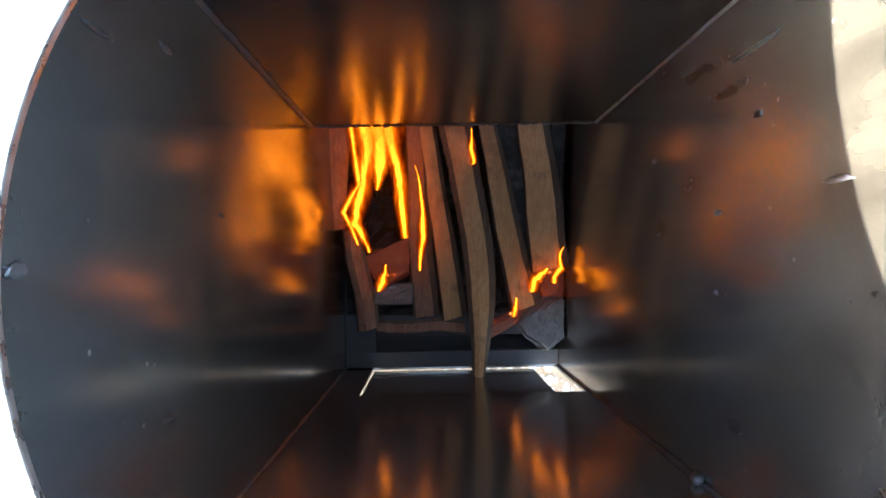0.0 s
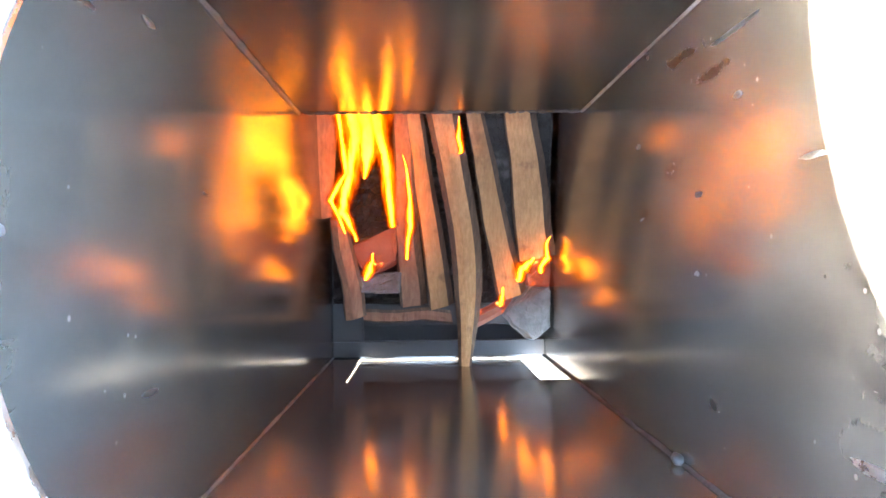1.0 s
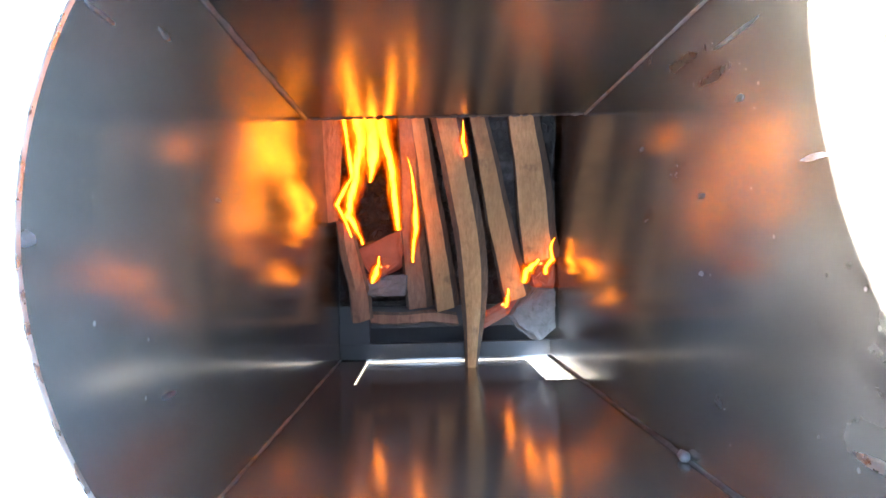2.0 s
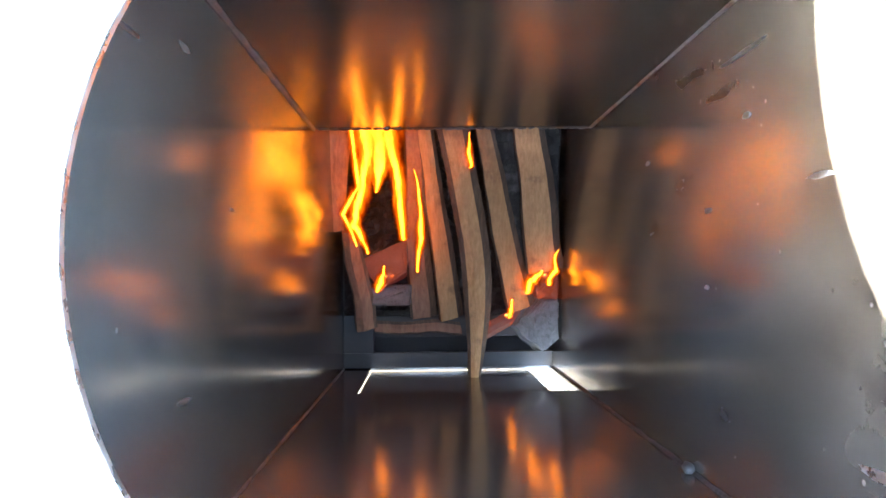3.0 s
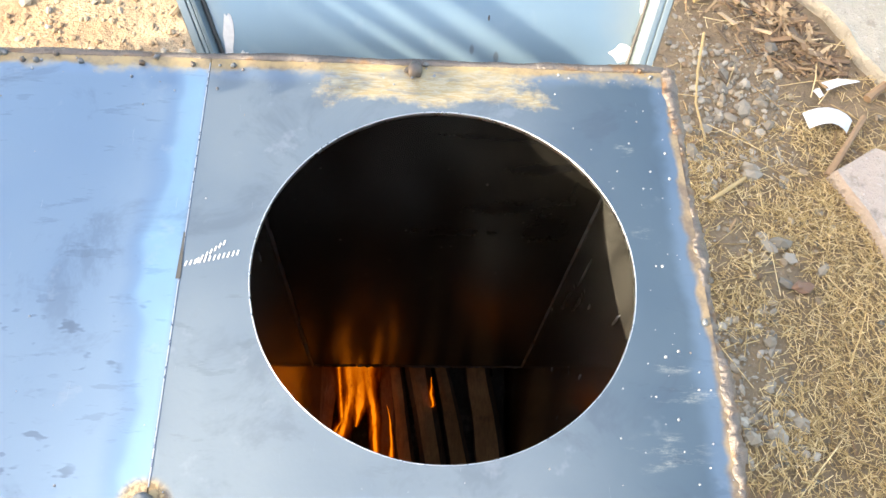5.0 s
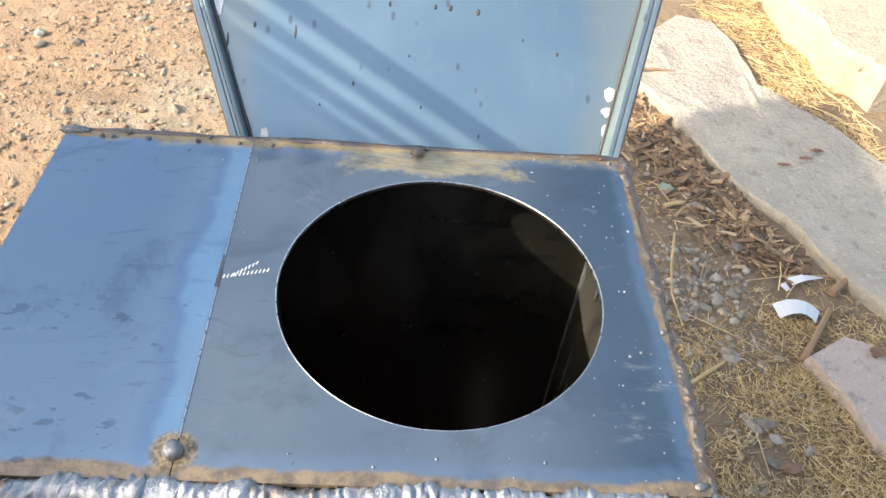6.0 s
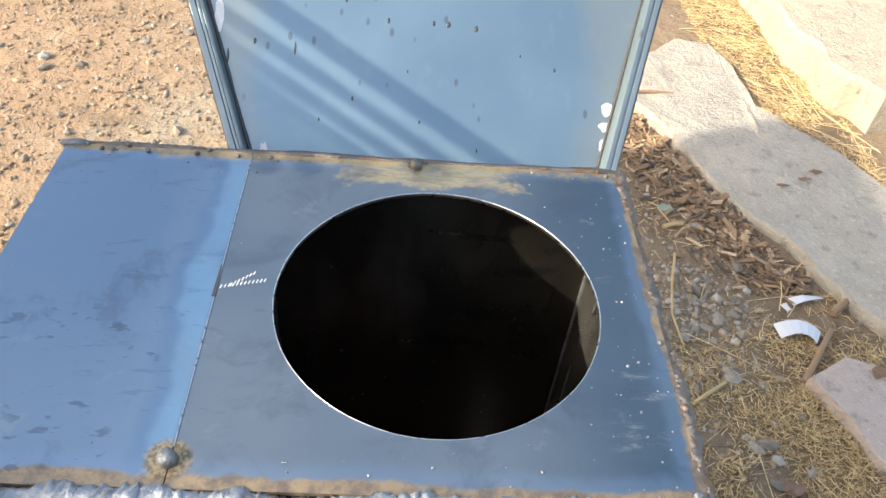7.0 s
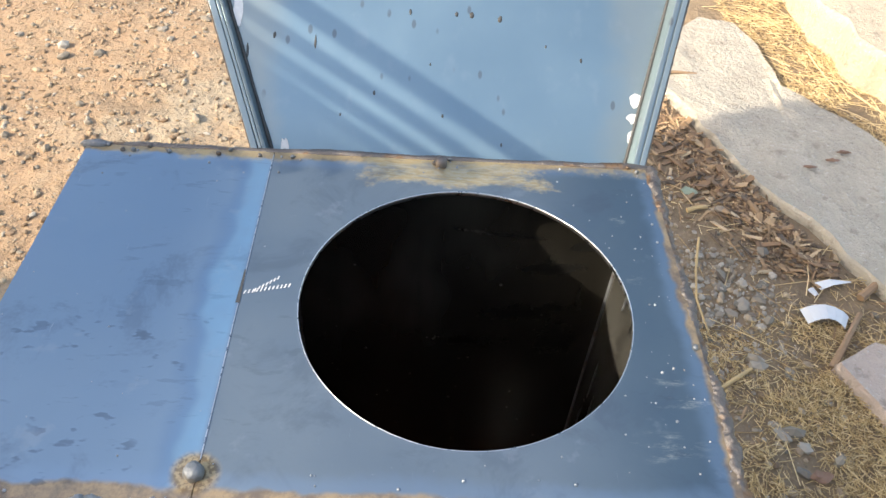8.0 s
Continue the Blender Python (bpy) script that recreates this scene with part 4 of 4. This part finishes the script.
for i in range(6):
    s, rnd = 0.97 - 0.11 * i, random.Random(70 + i)
    ring = [(0.150 + (x - 0.150) * s + rnd.uniform(-0.003, 0.003), -0.050 + (y + 0.050) * s + rnd.uniform(-0.004, 0.004)) for x, y in
            ((0.100, -0.078), (0.110, -0.092), (0.124, -0.099), (0.139, -0.115), (0.157, -0.098), (0.157, -0.050), (0.128, -0.047))]
    z = -0.190 + 0.0042 * i
    layer = hull_prism([(x, y, z - 0.003) for x, y in ring], [(x, y, z + 0.0016 + rnd.uniform(0, 0.002)) for x, y in ring], 0.0006)
    part("ash_layer", layer, M_ASH, lump_of_ash)


# ---------------------------------------------------------------- flames
def tongue(points, widths, seed, label, thick=1.0, of=None):
    """A flame tongue: a thin lens-shaped body along a wavering line, from its base to its tip."""
    bm = bmesh.new()
    uv = bm.loops.layers.uv.new("uv")
    n, k = 24, 10
    rings = []
    pts = [Vector(p) for p in points]

    def along(s):
        f = s * (len(pts) - 1)
        i = min(int(f), len(pts) - 2)
        g = f - i
        w = widths[i] + (widths[i + 1] - widths[i]) * g
        return pts[i].lerp(pts[i + 1], g * g * (3 - 2 * g) * 0.4 + g * 0.6), w

    for i in range(n + 1):
        s = i / n
        p, w = along(s)
        p = p + Vector((noise.noise(Vector((s * 3, seed * 1.7, 0))) * 0.005, noise.noise(Vector((s * 4, seed, 4))) * 0.004, 0))
        w *= 2.0 * thick * (1 + 0.35 * noise.noise(Vector((s * 6, seed, 8))))
        w = max(w, 0.0004)
        d = (along(min(s + 0.05, 1))[0] - along(max(s - 0.05, 0))[0]).normalized()
        side = Vector((1, 0, 0)) - d * d.x
        side.normalize()
        up = side.cross(d)
        rings.append([(bm.verts.new(p + side * math.cos(2 * math.pi * j / k) * w / 2 + up * math.sin(2 * math.pi * j / k) * w * 0.16), 0.5 + 0.5 * math.cos(2 * math.pi * j / k), s) for j in range(k)])
    for a, b in zip(rings, rings[1:]):
        for j in range(k):
            q = (a[j], a[(j + 1) % k], b[(j + 1) % k], b[j])
            f = bm.faces.new([v[0] for v in q])
            for loop, v in zip(f.loops, q):
                loop[uv].uv = (v[1], v[2])
    me = bpy.data.meshes.new("core" if of else "flame")
    bm.to_mesh(me)
    bm.free()
    me.materials.append(M_CORE if of else M_FLAME)
    for p in me.polygons:
        p.use_smooth = True
    if of:
        ob = new("core", me)
        ob.parent = of
        return tagged(ob, "white-hot yellow core")
    ob = tagged(new("flame", me), label, "flame", "flames in the stove")
    tongue(points, widths, seed, "", 0.46, ob)
    return ob


BIG = "tall yellow flame licking up from glowing wood"
SMALL = "small orange flame between the sticks"
tongue([(-0.084, 0.013, -0.150), (-0.096, 0.047, -0.128), (-0.083, 0.098, -0.104), (-0.073, 0.138, -0.086), (-0.078, 0.200, -0.040)], [0.005, 0.016, 0.016, 0.030, 0.040], 1, BIG)
tongue([(-0.037, 0.030, -0.146), (-0.043, 0.072, -0.122), (-0.042, 0.112, -0.098), (-0.054, 0.148, -0.078), (-0.058, 0.200, -0.040)], [0.010, 0.013, 0.015, 0.030, 0.036], 2, BIG)
tongue([(-0.094, 0.022, -0.148), (-0.108, 0.060, -0.124), (-0.088, 0.090, -0.104), (-0.092, 0.138, -0.080), (-0.094, 0.200, -0.036)], [0.002, 0.008, 0.009, 0.010, 0.012], 4, BIG)
tongue([(-0.068, 0.085, -0.118), (-0.064, 0.118, -0.094), (-0.066, 0.160, -0.066), (-0.068, 0.205, -0.034)], [0.004, 0.026, 0.042, 0.050], 12, BIG)
tongue([(-0.020, -0.010, -0.160), (-0.015, 0.032, -0.136), (-0.019, 0.071, -0.112), (-0.026, 0.110, -0.088)], [0.004, 0.010, 0.006, 0.001], 5, SMALL)
tongue([(-0.073, -0.034, -0.162), (-0.066, -0.022, -0.148), (-0.060, -0.002, -0.136)], [0.006, 0.013, 0.002], 6, SMALL)
tongue([(0.041, 0.112, -0.108), (0.041, 0.128, -0.096), (0.040, 0.150, -0.084)], [0.004, 0.008, 0.001], 7, SMALL)
tongue([(0.114, -0.038, -0.172), (0.120, -0.022, -0.158), (0.134, -0.010, -0.148)], [0.008, 0.016, 0.003], 9, SMALL)
tongue([(0.143, -0.028, -0.168), (0.147, -0.010, -0.154), (0.152, 0.016, -0.142)], [0.007, 0.009, 0.001], 10, SMALL)
tongue([(0.094, -0.070, -0.186), (0.096, -0.060, -0.170), (0.098, -0.046, -0.160)], [0.004, 0.008, 0.001], 11, SMALL)


# ---------------------------------------------------------------- paving and stones
def outline_slab(name, ring, z0, z1, mat, label, category, seed, cuts=3, rough=0.012, kind=""):
    """A cast or cut slab over an uneven outline, with worn, rounded edges."""
    rnd = random.Random(seed)
    dense = []
    k = len(ring)
    for i in range(k):
        a, b = Vector(ring[i]), Vector(ring[(i + 1) % k])
        for j in range(cuts):
            p = a.lerp(b, j / cuts)
            dense.append((p.x + rnd.uniform(-rough, rough) * (j > 0), p.y + rnd.uniform(-rough, rough) * (j > 0)))
    cx, cy = sum(p[0] for p in dense) / len(dense), sum(p[1] for p in dense) / len(dense)
    bm = bmesh.new()
    levels = [(1.0, z0), (1.0, z1 - 0.022), (0.992, z1 - 0.009), (0.975, z1), (0.72, z1 + 0.002), (0.45, z1 + 0.001), (0.2, z1)]
    rows = []
    for s, z in levels:
        rows.append([bm.verts.new((cx + (x - cx) * s, cy + (y - cy) * s, z + (0.012 * noise.noise(Vector((x * s * 5, y * s * 5, seed))) if z > z0 else 0))) for x, y in dense])
    m = len(dense)
    for a, b in zip(rows, rows[1:]):
        for j in range(m):
            bm.faces.new((a[j], a[(j + 1) % m], b[(j + 1) % m], b[j]))
    bm.faces.new(rows[-1])
    return thing(name, bm, mat, label, category, kind=kind, smooth=False)


outline_slab("concrete_slab", [(0.80, 2.00), (0.90, 1.82), (0.95, 1.655), (1.015, 1.46), (1.168, 1.218), (1.243, 1.026), (1.40, 0.84), (1.72, 1.32), (1.575, 1.562), (1.428, 1.829), (1.262, 2.024), (1.255, 2.303), (1.208, 2.476), (1.072, 2.505), (0.90, 2.36)],
             GROUND - 0.05, GROUND + 0.035, M_SLAB, "weathered grey concrete slab lying in the dirt", "slab", 1)
outline_slab("paving_slab", [(1.021, 0.790), (1.068, 0.676), (1.105, 0.544), (1.34, 0.30), (1.75, 0.45), (1.66, 0.86), (1.228, 0.826), (1.142, 0.863)], GROUND - 0.05, GROUND + 0.03, M_PINK, "pinkish concrete paving slab under straw", "slab", 2, 2, 0.003)
outline_slab("stone_block", [(1.50, 3.15), (1.50, 2.55), (1.54, 2.15), (1.66, 1.93), (1.95, 2.05), (2.6, 2.5), (2.6, 3.4), (1.7, 3.5)], GROUND - 0.05, GROUND + 0.16, M_BLOCK, "big pale sunlit limestone block", "stone", 3, rough=0.03)


# ---------------------------------------------------------------- loose cover
def rest(x, y):
    return GROUND + height(x, y)


def clear(x, y):
    """Whether the spot is free of the stove and slabs."""
    if SIDE - 0.02 < x < XR + 0.03 and YF - 0.03 < y < 0.27:
        return False
    return True


def cover(name, mat, label, category, count, spots, shape, seed, patchy=0.0, thin=()):
    """Many small loose pieces in one sheet of geometry."""
    rnd = random.Random(seed)
    verts, faces = [], []
    for _ in range(count):
        x, y = spots(rnd)
        if not clear(x, y):
            continue
        if thin and rnd.random() < max(math.exp(-((x - cx) / r) ** 2 - ((y - cy) / r) ** 2) for cx, cy, r in thin) * 1.1:
            continue
        if patchy and noise.noise(Vector((x * 5.5, y * 5.5, seed))) + 0.5 * noise.noise(Vector((x * 17, y * 17, seed))) < rnd.uniform(-0.75, 0.25) * patchy:
            continue
        vs, fs = shape(rnd)
        a = rnd.uniform(0, 2 * math.pi)
        c, s = math.cos(a), math.sin(a)
        o = len(verts)
        z = rest(x, y)
        verts += [(x + c * p[0] - s * p[1], y + s * p[0] + c * p[1], z + p[2]) for p in vs]
        faces += [tuple(o + i for i in f) for f in fs]
    me = bpy.data.meshes.new(name)
    me.from_pydata(verts, [], faces)
    me.materials.append(mat)
    return tagged(new(name, me), label, category, kind="stuff")


def pebble(lo, hi):
    tmp = bmesh.new()
    bmesh.ops.create_icosphere(tmp, subdivisions=1, radius=1.0)
    tmp.verts.index_update()
    base = [tuple(v.co) for v in tmp.verts]
    fs = [tuple(v.index for v in f.verts) for f in tmp.faces]
    tmp.free()

    def make(rnd):
        r = lo * (hi / lo) ** (rnd.random() ** 2.2)
        k = (r * rnd.uniform(0.8, 1.4), r * rnd.uniform(0.6, 1.0), r * rnd.uniform(0.4, 0.8))
        return [(v[0] * k[0] * rnd.uniform(0.75, 1.15), v[1] * k[1] * rnd.uniform(0.75, 1.15), v[2] * k[2] * rnd.uniform(0.8, 1.1) + k[2] * 0.35) for v in base], fs
    return make


def straw(lo, hi, r):
    def make(rnd):
        n, l = 3, rnd.uniform(lo, hi)
        rr = r * rnd.uniform(0.6, 1.3)
        z0, z1 = rnd.uniform(0.000, 0.008), rnd.uniform(0.000, 0.016)
        bow = rnd.uniform(-0.06, 0.06) * l
        vs = []
        for i in range(n + 1):
            s = i / n
            x, y, z = (s - 0.5) * l, bow * 4 * s * (1 - s), z0 + (z1 - z0) * s + rr
            vs += [(x, y + rr, z - rr * 0.6), (x, y - rr, z - rr * 0.6), (x, y, z + rr * 0.8)]
        fs = []
        for i in range(n):
            o = 3 * i
            for a, b in ((0, 1), (1, 2), (2, 0)):
                fs.append((o + a, o + b, o + 3 + b, o + 3 + a))
        fs += [(2, 1, 0), (3 * n, 3 * n + 1, 3 * n + 2)]
        return vs, fs
    return make


def chip(lo, hi):
    def make(rnd):
        l, w, t = lo * (hi / lo) ** rnd.random(), 0, rnd.uniform(0.0012, 0.004)
        w = l * rnd.choice((0.03, 0.05, 0.07, 0.10, 0.14, 0.24))
        tilt, curl = rnd.uniform(-0.45, 0.45), rnd.uniform(0, 0.5) * w
        vs = []
        for s in (-0.5, -0.1, 0.5):
            ww = w * (0.5 + rnd.random() * 0.5)
            x, z = s * l, abs(tilt) * l * 0.5 + s * l * tilt + 0.002
            for y, dz in ((-ww, 0), (0, curl), (ww, 0)):
                vs.append((x + rnd.uniform(-1, 1) * l * 0.06, y, z + dz))
        vs += [(x, y, z + t) for x, y, z in vs]
        fs = []
        for i in range(2):
            for j in range(2):
                o = 3 * i + j
                fs += [(o + 3, o + 4, o + 1, o), (o + 9, o + 10, o + 13, o + 12)]
        rim = [0, 1, 2, 5, 8, 7, 6, 3]
        for i in range(8):
            p, q = rim[i], rim[(i + 1) % 8]
            fs.append((p, q, q + 9, p + 9))
        return vs, fs
    return make


def within(*boxes):
    """Random spots in boxes (x0, x1, y0, y1, weight)."""
    total = sum(b[4] for b in boxes)

    def pick(rnd):
        r = rnd.uniform(0, total)
        for b in boxes:
            r -= b[4]
            if r <= 0:
                break
        return rnd.uniform(b[0], b[1]), rnd.uniform(b[2], b[3])
    return pick


def beside_slab(rnd):
    """Along the near side of the concrete slab."""
    y = rnd.uniform(1.10, 2.0)
    edge = 0.80 + max(0, 1.95 - y) * 0.42
    return edge - abs(rnd.gauss(0, 0.10)), y


cover("gravel", M_STONE, "loose grey and tan gravel", "gravel", 9500, within((0.60, 0.82, 0.10, 0.46, 1.6), (0.70, 0.95, 0.75, 1.20, 1.6), (-1.7, -0.3, 0.8, 4.4, 6), (0.2, 1.0, 0.6, 1.5, 2.2), (0.2, 1.2, -0.4, 0.7, 1), (0.0, 0.4, -0.42, -0.14, 2.6), (1.1, 2.0, 0.3, 3.4, 0.7)), pebble(0.002, 0.012), 1, 0.8)
cover("dirt_crumbs", M_CRUMB, "crumbled dry dirt and fine grit", "dirt", 20000, within((-1.75, -0.3, 0.75, 4.4, 9), (0.2, 1.0, 0.4, 1.5, 1.5)), pebble(0.002, 0.013), 9, 0.9)
cover("stones", M_STONE, "scattered bigger pale stones", "stones", 520, within((0.60, 0.82, 0.12, 0.44, 0.8), (0.70, 0.92, 0.78, 1.20, 1.0), (-1.7, -0.3, 0.8, 4.2, 7), (0.3, 1.0, 0.5, 1.4, 1.6)), pebble(0.008, 0.026), 2)
cover("straw", M_STRAW, "short dry straw and grass clippings", "straw", 52000, within((0.35, 1.25, -0.45, 0.95, 12), (0.9, 1.8, 0.2, 1.1, 1.2), (1.2, 1.62, 1.5, 3.4, 5), (0.2, 0.8, 0.3, 1.5, 1)), straw(0.008, 0.038, 0.0009), 3, 0.95, ((0.69, 0.28, 0.13), (0.80, 0.98, 0.14), (0.72, 1.2, 0.2), (0.86, 0.52, 0.07), (0.62, 0.0, 0.10), (0.74, 0.62, 0.07)))
cover("long_straw", M_STRAW, "long dry grass stalks", "straw", 420, within((1.22, 1.6, 1.5, 3.4, 6), (0.4, 1.2, -0.3, 1.7, 2)), straw(0.10, 0.28, 0.0013), 4)
cover("wood_chips", M_CHIP, "torn bark and wood chips", "wood chips", 3600, beside_slab, chip(0.006, 0.062), 5)
cover("bark_bits", M_CHIP, "scattered bark bits in the straw", "wood chips", 260, within((0.3, 1.3, -0.3, 1.6, 3), (-1.6, -0.4, 1.0, 3.5, 2)), chip(0.012, 0.045), 6)


# ---------------------------------------------------------------- single loose things
def strip(name, path, width, thick, mat, label, category):
    """A bent strip of thin stuff along a path of (x, y, height over ground)."""
    bm = bmesh.new()
    rows = []
    pts = [Vector((x, y, GROUND + z)) for x, y, z in path]
    for i, p in enumerate(pts):
        d = (pts[min(i + 1, len(pts) - 1)] - pts[max(i - 1, 0)]).normalized()
        side = Vector((0, 0, 1)).cross(d).normalized()
        w = width[i] if isinstance(width, (list, tuple)) else width
        up = Vector((0, 0, thick))
        rows.append([bm.verts.new(q) for q in (p - side * w / 2, p + side * w / 2, p + side * w / 2 + up, p - side * w / 2 + up)])
    for a, b in zip(rows, rows[1:]):
        for j in range(4):
            bm.faces.new((a[j], a[(j + 1) % 4], b[(j + 1) % 4], b[j]))
    bm.faces.new(rows[0][::-1])
    bm.faces.new(rows[-1])
    return thing(name, bm, mat, label, category)


strip("paper_scrap", [(0.996, 0.944, 0.014), (1.010, 0.946, 0.024), (1.028, 0.948, 0.031), (1.050, 0.948, 0.034), (1.072, 0.944, 0.031), (1.091, 0.936, 0.024), (1.104, 0.928, 0.014)], 0.048, 0.0006, M_PAPER, "curled white paper scrap on the straw", "paper")
strip("paper_scrap", [(1.072, 1.056, 0.012), (1.110, 1.066, 0.020), (1.170, 1.075, 0.014)], [0.028, 0.022, 0.004], 0.0006, M_PAPER, "pointed torn white paper scrap", "paper")


strip("paper_scrap", [(1.045, 1.030, 0.012), (1.052, 1.034, 0.016), (1.060, 1.036, 0.014)], 0.026, 0.0006, M_PAPER, "small square of torn white paper", "paper")


def twig(pts, r, mat, label, seed):
    p = [(x, y, rest(x, y) + h) for x, y, h in pts]
    return thing("twig", tube(p, [r * (1 - 0.35 * i / len(p)) for i in range(len(p))], 7, 0.9, seed, 0.15), mat, label, "twig")


twig([(0.711, 0.709, 0.010), (0.765, 0.745, 0.014), (0.815, 0.780, 0.010)], 0.0055, M_STRAW, "pale thick straw stalk on the ground", 1)
twig([(1.020, 0.790, 0.012), (1.085, 0.875, 0.020), (1.150, 0.960, 0.018)], 0.010, M_TWIG, "crooked brown twig leaning on paving", 2)
twig([(0.82, 2.055, 0.045), (0.89, 2.060, 0.047), (0.965, 2.064, 0.045)], 0.007, M_TWIG, "straight brown stick on the concrete slab", 3)
twig([(0.772, 1.335, 0.012), (0.80, 1.345, 0.016), (0.836, 1.352, 0.012)], 0.008, M_STRAW, "short pale wood splinter in bark", 4)
twig([(0.778, 1.214, 0.02), (0.742, 1.09, 0.022), (0.725, 0.994, 0.016), (0.735, 0.88, 0.01)], 0.0035, M_STRAW, "long bowed dry stalk", 5)
twig([(1.175, 1.02, 0.012), (1.24, 1.07, 0.02), (1.30, 1.08, 0.014)], 0.012, M_TWIG, "torn strip of brown bark", 6)
for i, (x, y) in enumerate(((0.888, 0.495), (1.200, 0.800), (1.20, 1.535), (1.335, 1.615), (1.28, 1.57))):
    ob = thing("dry_leaf", lump((x, y, rest(x, y) + (0.012 if i == 0 else 0.045)), ((0.022, 0.014, 0.007) if i < 2 else (0.020, 0.007, 0.004)), 40 + i, 0.9, 2), M_LEAF, "curled dark dry leaf", "leaf", "fallen leaves")
thing("shard", lump((0.80, 1.43, rest(0.80, 1.43) + 0.008), (0.024, 0.017, 0.006), 50, 0.5, 2), M_GREEN, "dull green flat shard among bark", "shard")
